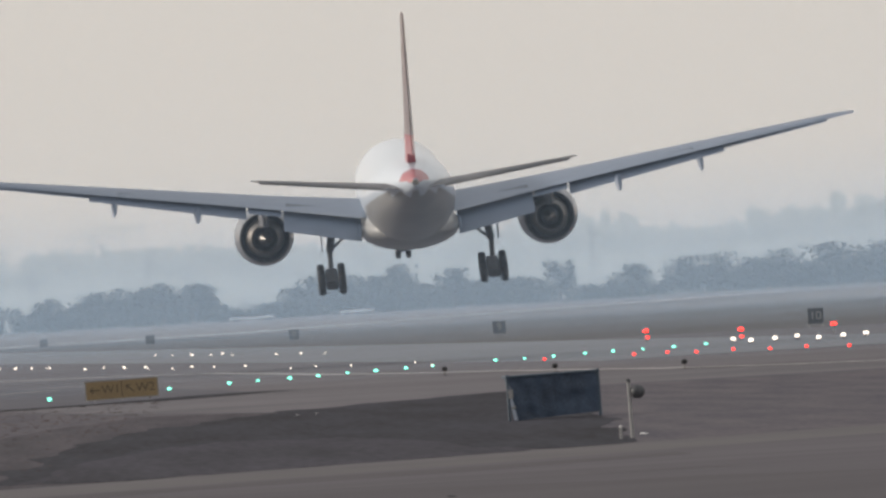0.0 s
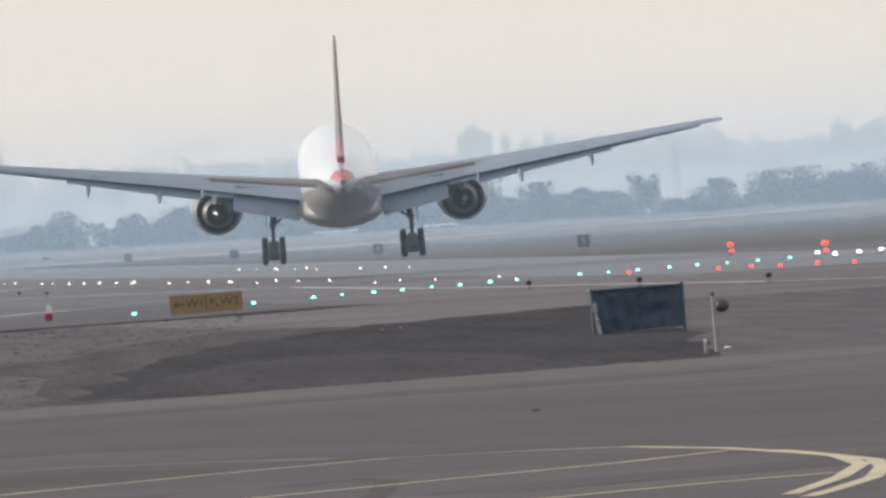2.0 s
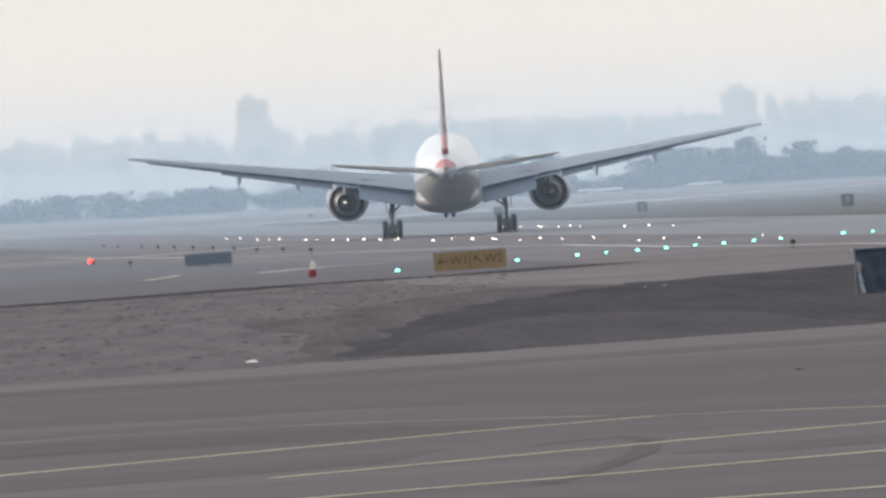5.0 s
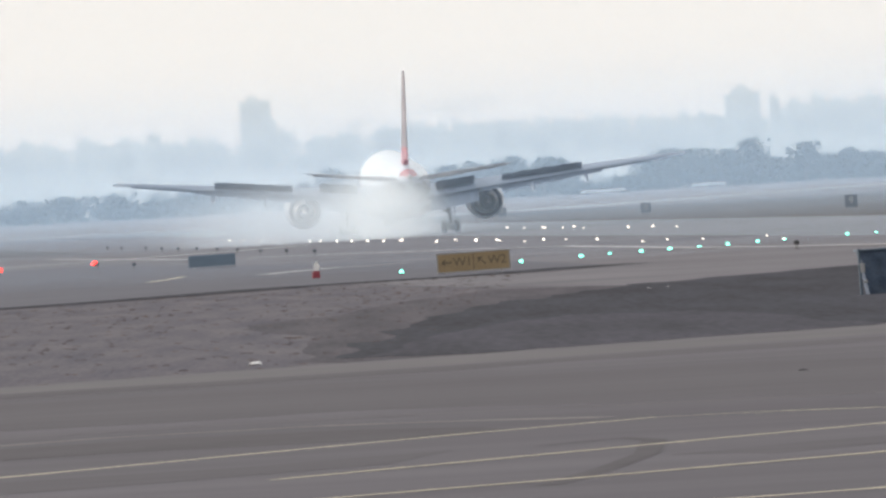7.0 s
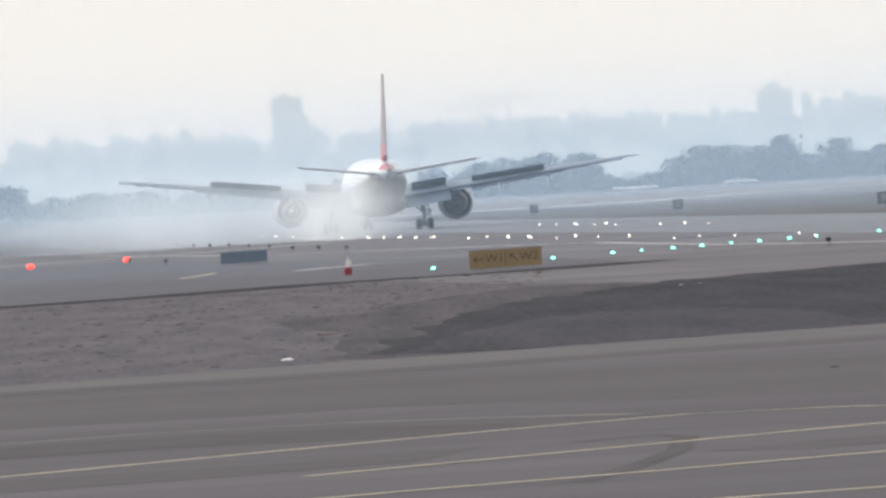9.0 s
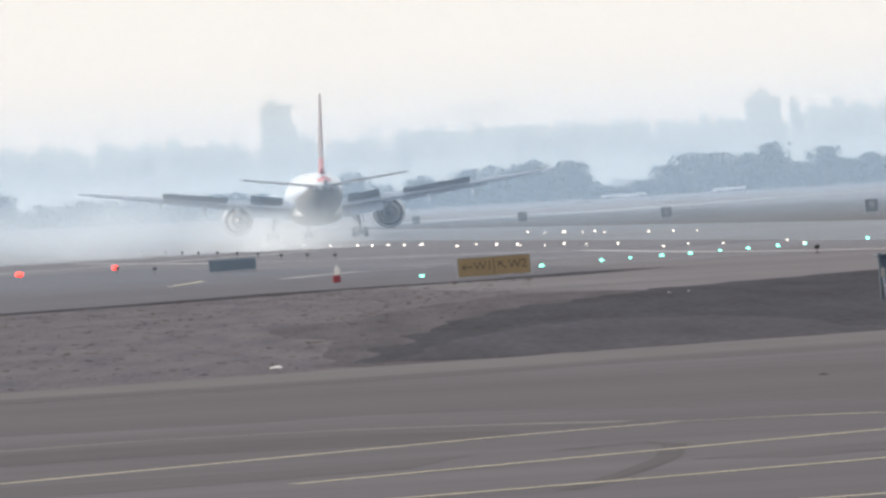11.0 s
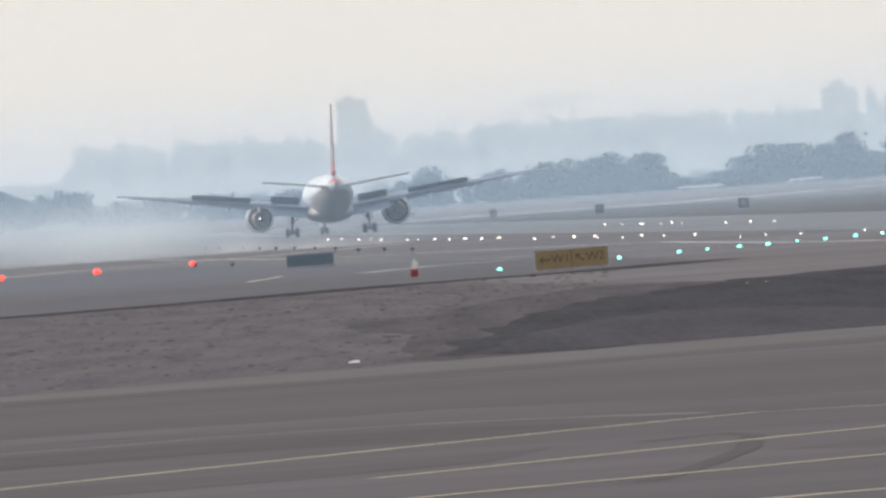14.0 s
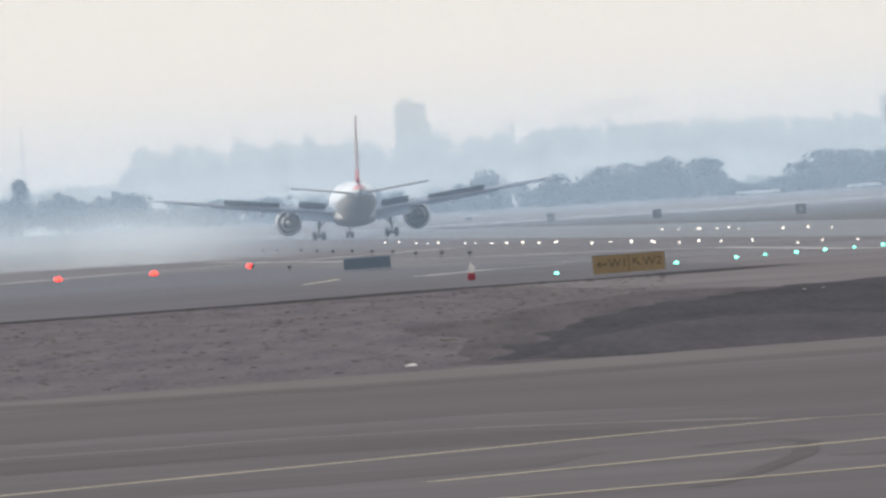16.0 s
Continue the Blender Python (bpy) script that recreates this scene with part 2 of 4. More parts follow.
# ---------------------------------------------------------------- the ground
def build_ground():
    bm = bmesh.new()
    xs = [-4200, -1500, -500, -150, 0, 150, 500, 1500, 4200]
    ys = [-1500, -400, 0, 150, 320, 650, 1000, 1500, 2000, 2500, 3200, 4000, 4900]
    vs = [[bm.verts.new((x, y, 0)) for x in xs] for y in ys]
    for j in range(len(ys) - 1):
        for i in range(len(xs) - 1):
            bm.faces.new((vs[j][i], vs[j][i + 1], vs[j + 1][i + 1], vs[j + 1][i]))
    tagged(new("ground", mesh_of("ground", bm, M_FIELD)), "dull brown-green airfield grass reaching to the far hills", "ground", kind="structure")
    sheet("pavement_apron", [(-270, -300), (270, -300), (270, 636), (-2, 317.7), (-20, 297.5), (-270, 5)], 0.03, M_APRON,
          "worn grey-brown concrete apron with tyre stains", "pavement")
    sheet("ground_verge", [(-70, 239.5), (-2, 318), (34, 360), (62, 560), (26, 566), (13.7, 523), (8, 560), (3, 633), (-7, 606), (-70, 470)],
          0.012, M_SOIL, "dry brown grass verge beside the apron", "verge", thick=0.02)
    sheet("ground_scorched_margin", ragged([(0.2, 329), (1.2, 323.6), (4.5, 327), (9, 340), (12, 430), (13.5, 520), (8.5, 540), (4.5, 500), (1.2, 455), (-1.6, 440), (0.8, 385), (.6, 350)], .8, 5),
          0.016, M_SCORCH, "thin scorched grass round the burnt strip", "verge", thick=0.02)
    sheet("ground_burnt_strip", ragged([(1.2, 332), (4.5, 327), (17.6, 340), (18.7, 352), (19.6, 374), (20.8, 402), (21.9, 430), (23.6, 500), (25.2, 562), (18.7, 541), (13.6, 521), (7.5, 470), (4.2, 420)], .9, 9),
          0.02, M_BURNT, "dark burnt grass sloping to the apron edge", "verge", thick=0.02)
    sheet("ground_trodden_strip", ragged([(1.6, 330), (2.4, 343), (5.2, 388), (8.8, 411), (12.5, 404), (14.5, 372), (15.5, 338), (4.5, 327)], .5, 7), 0.024, M_GREYSOIL,
          "grey trodden soil along the apron edge", "verge", thick=0.02)
    # pavements beyond the verge
    sheet("pavement_taxiway", [(-90, 430), (-12.9, 593), (-6.6, 607), (0, 630), (5.4, 636), (10.4, 640), (16.5, 664), (12, 790), (-4, 905), (-14, 1045), (-30, 1010), (-90, 820)],
          0.02, M_TAXI, "dull grey asphalt taxiway entering the runway", "taxiway")
    sheet("pavement_shoulder", [(-60, 700), (8, 560), (13.7, 524), (24.4, 562), (60, 560), (110, 700), (90, 1050), (10, 1260), (-60, 1500)], 0.008, M_SHOULDER,
          "pale brown paved shoulder beside the runway", "pavement", thick=0.01)

    def centre(y):
        return 16.6 - (y - 1243) * 0.0445
    sheet("road_runway", [(centre(900) - 30, 900), (centre(900) + 1, 900), (centre(4300) + 1, 4300), (centre(4300) - 30, 4300)], 0.03, M_SHOULDER,
          "long brownish runway lane darkened by tyre rubber", "runway", thick=0.02)
    sheet("road_runway_side", [(centre(760) + 1.01, 760), (centre(760) + 33, 760), (centre(4300) + 33, 4300), (centre(4300) + 1.01, 4300)], 0.03, M_RUNWAY,
          "smooth grey runway side lane shining with the pale sky", "runway", thick=0.02)


build_ground()


# ---------------------------------------------------------------- the airliner
def airfoil(x, lead, chord, z, thick, n=9, droop=0.0, tilt=0.0):
    """A ring of points round a wing section at span x; lead: Y of its leading edge."""
    pts = []
    for k in range(n):
        u = 0.5 - 0.5 * math.cos(math.pi * k / (n - 1))
        h = 2.6 * thick * (math.sqrt(u) * 0.58 - 0.29 * u - 0.29 * u * u)
        pts.append((x, lead - u * chord, z + h * 0.62 + droop * u * u + tilt * chord * (1 - u)))
    for k in range(n - 2, 0, -1):
        u = 0.5 - 0.5 * math.cos(math.pi * k / (n - 1))
        h = 2.6 * thick * (math.sqrt(u) * 0.58 - 0.29 * u - 0.29 * u * u)
        pts.append((x, lead - u * chord, z - h * 0.38 + droop * u * u + tilt * chord * (1 - u)))
    return pts


WING_ROOT = Vector((2.6, 0.0, 3.7))


def wing_line(x):
    """Leading edge Y, chord and height of the wing at span x, on the ground."""
    lead = 11.5 - (x - 3) * 0.668
    trail = -3.1 + max(0, 9.9 - x) * 0.02 if x < 9.9 else -3.1 - (x - 9.9) * 0.28
    u = (x - 3) / 27.4
    return lead, max(lead - trail, 1.9), 4.05 + 3.25 * u


def build_airliner():
    plane = new("airliner")
    tagged(plane, "white twin-engine airliner landing with wheels and flaps down", "airliner")
    plane.empty_display_size = 5

    # body
    rings = [(31.8, .05, 4.55, 4.65), (31.2, .8, 3.9, 5.4), (29.8, 1.6, 3.1, 6.5), (27.5, 2.4, 2.6, 7.7), (24.5, 2.9, 2.38, 8.35), (21, 3.08, 2.33, 8.52),
             (15, 3.1, 2.33, 8.53), (5, 3.1, 2.33, 8.53), (-5, 3.1, 2.33, 8.53), (-9, 3.1, 2.5, 8.53), (-13, 3.0, 2.95, 8.53), (-17, 2.75, 3.65, 8.5),
             (-21, 2.3, 4.45, 8.42), (-25, 1.65, 5.35, 8.25), (-28, 1.0, 6.1, 8.0), (-30.2, .5, 6.65, 7.75), (-31.1, .18, 6.9, 7.5)]
    bm = bmesh.new()
    n = 40
    loft(bm, [[(w * math.cos(2 * math.pi * k / n), y, (lo + hi) / 2 + (hi - lo) / 2 * math.sin(2 * math.pi * k / n)) for k in range(n)] for y, w, lo, hi in rings])
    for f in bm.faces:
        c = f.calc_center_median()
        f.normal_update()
        # low faces turned up or down take the belly grey with its painted shade
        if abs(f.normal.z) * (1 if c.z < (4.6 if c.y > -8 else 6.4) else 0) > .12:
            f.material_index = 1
        if c.y < -27.5 and c.z > 7.2:
            f.material_index = 2
    part("fuselage", bm, [M_WHITE, M_BELLY, M_RED], plane, "white fuselage with silver-grey belly darkened for shade and red tail cone", True)
    # wing-body fairing
    bm = bmesh.new()
    loft(bm, [[(w * math.cos(a), y, 3.25 + (1.55 * d) * math.sin(a)) for a in [2 * math.pi * k / 24 for k in range(24)]]
              for y, w, d in ((15.5, .5, .2), (13.5, 2.4, .6), (10, 3.25, .9), (4, 3.45, 1.0), (-3, 3.4, 1.0), (-6.5, 2.9, .75), (-9.5, 1.6, .35), (-10.5, .5, .1))])
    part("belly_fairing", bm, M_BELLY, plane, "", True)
    bm = bmesh.new()
    lathe(bm, [(0, .02), (0, .2), (.25, .22), (.9, .34)], (0, -31.35, 7.2), 16)
    part("exhaust_pipe", bm, M_CORE, plane, "dark auxiliary exhaust at the tail end", True)

    # fin and rudder
    def fin_ring(z, lead, chord, th):
        return [(px, py, z) for px, py in [(0, lead), (th * .8, lead - .12 * chord), (th, lead - .35 * chord), (th * .75, lead - .68 * chord),
                                           (-th * .75, lead - .68 * chord), (-th, lead - .35 * chord), (-th * .8, lead - .12 * chord)]]
    fin_lines = [(8.0, -15.8, 11.8, .38), (8.9, -18.2, 9.9, .33), (10.2, -19.5, 9.0, .3), (11.6, -21.0, 8.1, .26), (13.0, -22.4, 7.2, .23), (17.2, -26.7, 4.5, .14), (18.2, -27.9, 3.5, .1), (18.35, -28.5, 2.7, .05)]
    bm = bmesh.new()
    loft(bm, [fin_ring(*f) for f in fin_lines])
    for f in bm.faces:
        z = f.calc_center_median().z
        f.material_index = 1 if z < 9.6 else (0 if z < 10.6 else 2)
    part("fin", bm, [M_WHITE, M_RED, M_FIN], plane, "dark tail fin, white and red at its foot", True)
    bm = bmesh.new()
    loft(bm, [[(th * .72, lead - .69 * ch, z), (0.03, lead - ch, z), (-0.03, lead - ch, z), (-th * .72, lead - .69 * ch, z)] for z, lead, ch, th in fin_lines[1:7]])
    for f in bm.faces:
        z = f.calc_center_median().z
        f.material_index = 1 if z < 9.6 else (0 if z < 10.6 else 2)
    part("rudder", bm, [M_WHITE, M_RED, M_FIN], plane, "")

    for s in (1, -1):
        # tailplane
        bm = bmesh.new()
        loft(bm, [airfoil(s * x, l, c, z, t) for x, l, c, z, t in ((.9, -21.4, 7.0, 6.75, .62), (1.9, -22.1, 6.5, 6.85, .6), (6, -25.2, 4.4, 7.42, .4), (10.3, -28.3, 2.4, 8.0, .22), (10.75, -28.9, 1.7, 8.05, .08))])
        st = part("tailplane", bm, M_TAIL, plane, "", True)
        bm = bmesh.new()
        for (x0, l0, c0, z0, x1, l1, c1, z1) in ((1.95, -22.1, 6.5, 6.85, 10.2, -28.25, 2.45, 7.98),):
            loft(bm, [[(s * x, l - c * .82, z + .1), (s * x, l - c * 1.12, z - .12), (s * x, l - c * .82, z - .02)] for x, l, c, z in ((x0, l0, c0, z0), (x1, l1, c1, z1))])
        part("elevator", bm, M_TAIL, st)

        # wing, built about its root so that it can flex
        wing_bm = bmesh.new()
        spans = (2.2, 3.0, 6.0, 9.9, 14.0, 18.0, 22.0, 26.0, 29.2, 30.45)
        secs = []
        for x in spans:
            l, c, z = wing_line(x)
            th = 1.5 if x < 3.5 else 1.2 * (1 - (x - 3) / 58)
            if x > 30:
                l, c, th = l - .3, c * .8, .3
            secs.append([Vector(p) - Vector((s * WING_ROOT.x, 0, WING_ROOT.z)) for p in airfoil(s * x, l, c, z, th * .72, tilt=.05)])
        loft(wing_bm, secs)
        wing = part("wing", wing_bm, M_WING, plane, "light grey swept wing", True, at=Matrix.Translation((s * WING_ROOT.x, 0, WING_ROOT.z)))
        off = Vector((s * WING_ROOT.x, 0, WING_ROOT.z))

        def slab(name, x0, x1, front, depth0, depth1, drop, rise, thick, material, label="", hinge=False):
            """A hinged panel along the rear of the wing: front: part of the chord where it starts; drop: degrees down."""
            bm = bmesh.new()
            secs = []
            for x, d in ((x0, depth0), (x1, depth1)):
                l, c, z = wing_line(x)
                y0, z0 = l - c * front, z + rise
                a = radians(drop)
                prof = [(0, .0), (.12, thick * .5), (.5, thick * .36), (1, .03), (.5, -thick * .12), (.1, -thick * .4)]
                secs.append([Vector((s * x, y0 - u * d * math.cos(a) + h * math.sin(a), z0 - u * d * math.sin(a) + h * math.cos(a))) - off for u, h in prof])
            piv = Vector((0, 0, 0))
            if hinge:
                piv = (secs[0][0] + secs[1][0]) / 2
                axis = (secs[1][0] - secs[0][0]).normalized() * s
                secs = [[p - piv for p in q] for q in secs]
                loft(bm, secs)
                ob = part(name, bm, material, wing, label, False, at=Matrix.Translation(piv))
                SPOILERS.append((ob, axis))
                return ob
            loft(bm, secs)
            return part(name, bm, material, wing, label, False, at=Matrix.Translation(piv))
        slab("inboard_flap", 3.25, 8.5, 0.93, 2.75, 2.4, 33, -.08, .5, M_WING, "lowered inboard flap")
        slab("flaperon", 8.6, 10.9, 0.9, 1.5, 1.5, 16, -.02, .3, M_WING)
        slab("outboard_flap", 11.0, 21.6, 0.9, 1.75, .95, 26, -.06, .34, M_WING, "lowered outboard flap")
        slab("aileron", 21.62, 28.6, 0.84, 1.05, .7, 18, .04, .26, M_WING)
        for k, (x0, x1) in enumerate(((4.2, 6.2), (6.22, 8.3), (11.2, 13.2), (13.22, 15.3), (15.32, 17.4), (17.42, 19.6))):
            slab("spoiler", x0, x1, 0.66 if x0 < 9 else 0.68, 1.75 if x0 < 9 else 1.45, 1.75 if x0 < 9 else 1.3, 7, .4 if x0 < 9 else .23, .06, M_SPOILER, "", True)
        for x, ln, r in ((3.35, 3.0, .16), (14.3, 3.9, .26), (19.9, 3.2, .22)):
            l, c, z = wing_line(x)
            bm = bmesh.new()
            y1 = l - c
            loft(bm, [[Vector((s * x + w * math.cos(a) * r, y1 + dy, z + dz + w * r * 1.5 * math.sin(a))) - off for a in [2 * math.pi * k / 12 for k in range(12)]]
                      for dy, dz, w in ((ln * .6, -.35, .1), (ln * .35, -.45, .9), (0, -.65, 1.0), (-ln * .25, -1.0, .8), (-ln * .45, -1.35, .12))])
            part("flap_fairing", bm, M_WING, wing, "", True)
        # engine
        bm = bmesh.new()
        ex, ez = s * 9.75, 2.95
        lathe(bm, [(12.6, 1.62), (13.0, 1.78), (12.7, 1.93), (11.5, 2.03), (9.5, 2.06), (7.4, 1.93), (6.1, 1.74), (5.95, 1.7), (6.3, 1.66), (8.0, 1.62), (10.0, 1.62)], (ex, 0, ez), 40,
              [1, 1, 0, 0, 0, 0, 0, 2, 2, 2])
        eng = part("engine", bm, [M_NACELLE, M_BARE, M_CORE], plane, "large grey engine nacelle with a polished rim", True)
        bm = bmesh.new()
        lathe(bm, [(9.0, 1.2), (7.0, 1.4), (5.2, 1.14), (4.4, .93), (4.45, .87), (5.2, .8), (5.55, .6)], (ex, 0, ez), 32)
        part("core_nozzle", bm, M_CORE, eng, "heat-stained core nozzle", True)
        bm = bmesh.new()
        lathe(bm, [(5.6, .62), (4.6, .52), (3.7, .24), (3.3, .02)], (ex, 0, ez), 24)
        part("exhaust_cone", bm, M_CORE, eng, "", True)
        bm = bmesh.new()
        lathe(bm, [(6.2, 1.68), (6.5, 1.5), (6.6, 1.28)], (ex, 0, ez), 36)
        part("fan_backing", bm, M_DUCT, eng)
        bm = bmesh.new()
        loft(bm, [[(ex + w, y, z1), (ex + w, y, z0), (ex - w, y, z0), (ex - w, y, z1)] for y, w, z0, z1 in
                  ((11.8, .08, 4.85, 5.0), (10, .3, 4.6, 5.25), (6.5, .34, 4.3, 5.15), (3.5, .28, 3.75, 4.9), (0.8, .1, 3.9, 4.5))])
        part("pylon", bm, M_NACELLE, plane)
        # main gear: leg and rocking six-wheel truck
        gx = s * 5.49
        bm = bmesh.new()
        tube(bm, (gx - s * .35, .3, 3.9), (gx, 0, 1.9), .28, .26, 14)
        tube(bm, (gx, 0, 2.2), (gx, 0, .7), .17, .17, 12)
        tube(bm, (gx, .3, 1.5), (gx, .05, .75), .06)
        leg = part("main_gear_leg", bm, M_STRUT, plane, "", True)
        bm = bmesh.new()
        tube(bm, (gx - s * 2.0, .2, 3.5), (gx, 0, 1.95), .1)
        tube(bm, (gx, 2.0, 3.4), (gx, .1, 2.0), .1)
        part("side_brace", bm, M_STRUT, leg)
        bm = bmesh.new()
        box(bm, gx + s * .5 - .04, gx + s * .5 + .04, -.7, .9, 1.9, 3.6, .03)
        part("gear_door", bm, M_WING, leg)
        bm = bmesh.new()
        box(bm, -.4, .4, -1.75, 1.75, -.3, .3, .08)
        for y in (-1.46, 0, 1.46):
            tube(bm, (-.72, y, 0), (.72, y, 0), .1)
        truck = part("gear_truck", bm, M_STRUT, plane, "", False, at=Matrix.Translation((gx, 0, .67)))
        TRUCKS.append((truck, gx))
        for y in (-1.46, 0, 1.46):
            for x in (-.7, .7):
                wheel(truck, x, y, 0, .67, .5)
    # nose gear
    bm = bmesh.new()
    tube(bm, (0, 25.9, 3.2), (0, 25.9, .55), .15, .12, 12)
    tube(bm, (0, 27.6, 3.0), (0, 25.95, 1.5), .08)
    tube(bm, (-.45, 25.9, .53), (.45, 25.9, .53), .08)
    ng = part("nose_gear", bm, M_STRUT, plane, "", True)
    for x in (-.36, .36):
        wheel(ng, x, 25.9, .53, .53, .38)
    for s in (-1, 1):
        bm = bmesh.new()
        box(bm, s * .62 - .03, s * .62 + .03, 25.2, 27.4, 1.55, 2.7, .02)
        part("nose_gear_door", bm, M_WHITE, ng)
    return plane


def wheel(parent, x, y, z, r, w):
    bm = bmesh.new()
    prof = [(-w / 2 + .02, r * .45), (-w / 2, r * .8), (-w / 2 + .07, r * .95), (-w * .2, r), (w * .2, r), (w / 2 - .07, r * .95), (w / 2, r * .8), (w / 2 - .02, r * .45), (w * .2, r * .4), (0, .06), (-w * .2, r * .4), (-w / 2 + .02, r * .45)]
    lathe(bm, prof, (0, 0, 0), 20)
    bmesh.ops.rotate(bm, cent=(0, 0, 0), matrix=Matrix.Rotation(radians(90), 3, "Z"), verts=bm.verts)
    return part("wheel", bm, M_TYRE, parent, "", True, at=Matrix.Translation((x, y, z)))


SPOILERS, TRUCKS = [], []
airliner = build_airliner()


# ---------------------------------------------------------------- the distance
M_HILL = mat("dry_scrub_hillside", (0.2, 0.2, 0.16), 0.95, vary=0.3, size=70.0)
M_FARFIELD = mat("pale_dry_field", (0.2, 0.175, 0.165), 0.95, size=90.0, second=(0.12, 0.108, 0.105), stretch=(1, .5, 1), shine=0.12)
# pale base colour holds the sheen of the wet perimeter road
M_TRACK = mat("pale_road_with_wet_sheen", (0.42, 0.4, 0.39), 0.8, size=40.0, second=(0.3, 0.28, 0.27))
M_LEAF = mat("dull_green_foliage", (0.032, 0.041, 0.032), 0.9, vary=0.2, size=2.5)
M_TRUNK = mat("brown_bark", (0.12, 0.09, 0.07), 0.9, size=0.5)
M_PLASTER = mat("pale_building_plaster", (0.5, 0.49, 0.47), 0.85, vary=0.06, size=6.0, per_object=0.15)
M_WINDOWGLASS = mat("dark_window_glass", (0.2, 0.21, 0.23), 0.5, size=2.0)
M_CRANE = mat("faded_crane_paint", (0.31, 0.28, 0.22), 0.6, size=2.0)
M_STEEL = mat("galvanised_steel", (0.3, 0.31, 0.32), 0.5, 0.6, size=1.0)


def off(right, dist):
    """X of a place that many units to the right, at the distance dist."""
    return dist * math.tan(right / UNIT)


def tall(up, dist):
    """Height over the ground of what stands up units above eye level at the distance dist."""
    return 4.0 + up / UNIT * dist


def far_rise(y):
    """Height of the ground behind the perimeter road, which climbs gently."""
    return 2.4 * min(1, max(0, (y - 2480) / 420)) + .5 * min(1, max(0, (y - 2900) / 600))


def build_far_field():
    bm = bmesh.new()
    xs = [-420 + 70 * i for i in range(13)]
    ys = [2470, 2500, 2560, 2640, 2720, 2800, 2900, 3100, 3500, 3900]
    vs = [[bm.verts.new((x, y, (-.1 if y < 2480 else .02) + far_rise(y) + .12 * noise.noise((x * .02, y * .01, 0)) * (y > 2500))) for x in xs] for y in ys]
    for a, b in zip(vs, vs[1:]):
        for i in range(len(xs) - 1):
            bm.faces.new((a[i], a[i + 1], b[i + 1], b[i]))
    tagged(new("ground_far_field", mesh_of("ground_far_field", bm, M_FARFIELD, True)), "pale brown rising field in front of the far trees", "field", kind="structure")
    bm = bmesh.new()
    stops = [(-420, 2475), (-60, 2482), (20, 2490), (54, 2505), (75, 2545), (105, 2620), (180, 2760)]
    edge = [[bm.verts.new((x, y + w, far_rise(y + w) + .2)) for x, y in stops] for w in (-16, 16)]
    for i in range(len(stops) - 1):
        bm.faces.new((edge[0][i], edge[0][i + 1], edge[1][i + 1], edge[1][i]))
    tagged(new("road_perimeter", mesh_of("road_perimeter", bm, M_TRACK)), "perimeter road beyond the runway, pale with a painted wet sheen", "road", kind="structure")


def crown(bm, rng, x, y, z0, h, w, leaves=140, leaf=0.75):
    """A ragged crown of small leaf clumps gathered in several uneven masses."""
    masses = [(rng.uniform(-.32, .32) * w, rng.uniform(-.3, .3) * w, z0 + h * rng.uniform(.28, .8), rng.uniform(.2, .36) * w) for _ in range(7)]
    masses.append((rng.uniform(-.1, .1) * w, 0, z0 + h * .78, .22 * w))
    for _ in range(leaves):
        mx, my, mz, r = rng.choice(masses)
        a, b, q = rng.uniform(0, 6.283), rng.uniform(-1, 1), r * rng.uniform(.2, 1.05) ** .6
        c = math.sqrt(1 - b * b)
        p = Vector((x + mx + q * c * math.cos(a), y + my + q * c * math.sin(a), mz + q * b * 1.1))
        if p.z > z0 + h:
            continue
        s = leaf * rng.uniform(.6, 1.3)
        u = Vector((rng.uniform(-1, 1), rng.uniform(-1, 1), rng.uniform(-.6, .6))).normalized() * s
        v = Vector((rng.uniform(-1, 1), rng.uniform(-1, 1), rng.uniform(-1, 1))).normalized() * s
        q4 = [bm.verts.new(p + d) for d in (u, v, -u, -v * .7)]
        bm.faces.new(q4[:3]), bm.faces.new((q4[0], q4[2], q4[3]))
    return bm


def build_tree(rng, x, y, h, w):
    tree = new("tree")
    tree.location = (x, y, far_rise(y) - .3)
    h -= far_rise(y) - .3
    tagged(tree, "hazy dark green broadleaf tree at the airfield's far edge", "tree", "far trees")
    bm = bmesh.new()
    tube(bm, (0, 0, 0), (rng.uniform(-.3, .3), 0, h * .45), .035 * h, .02 * h, 8)
    for k in range(5):
        a = rng.uniform(0, 6.283)
        tube(bm, (0, 0, h * rng.uniform(.25, .45)), (math.cos(a) * w * .3, math.sin(a) * w * .3, h * rng.uniform(.55, .8)), .014 * h, .005 * h, 6)
    part("trunk", bm, M_TRUNK, tree)
    bm = bmesh.new()
    crown(bm, rng, 0, 0, h * .08, h * .92, w, 800, .5)
    part("crown", bm, M_LEAF, tree)
    return tree


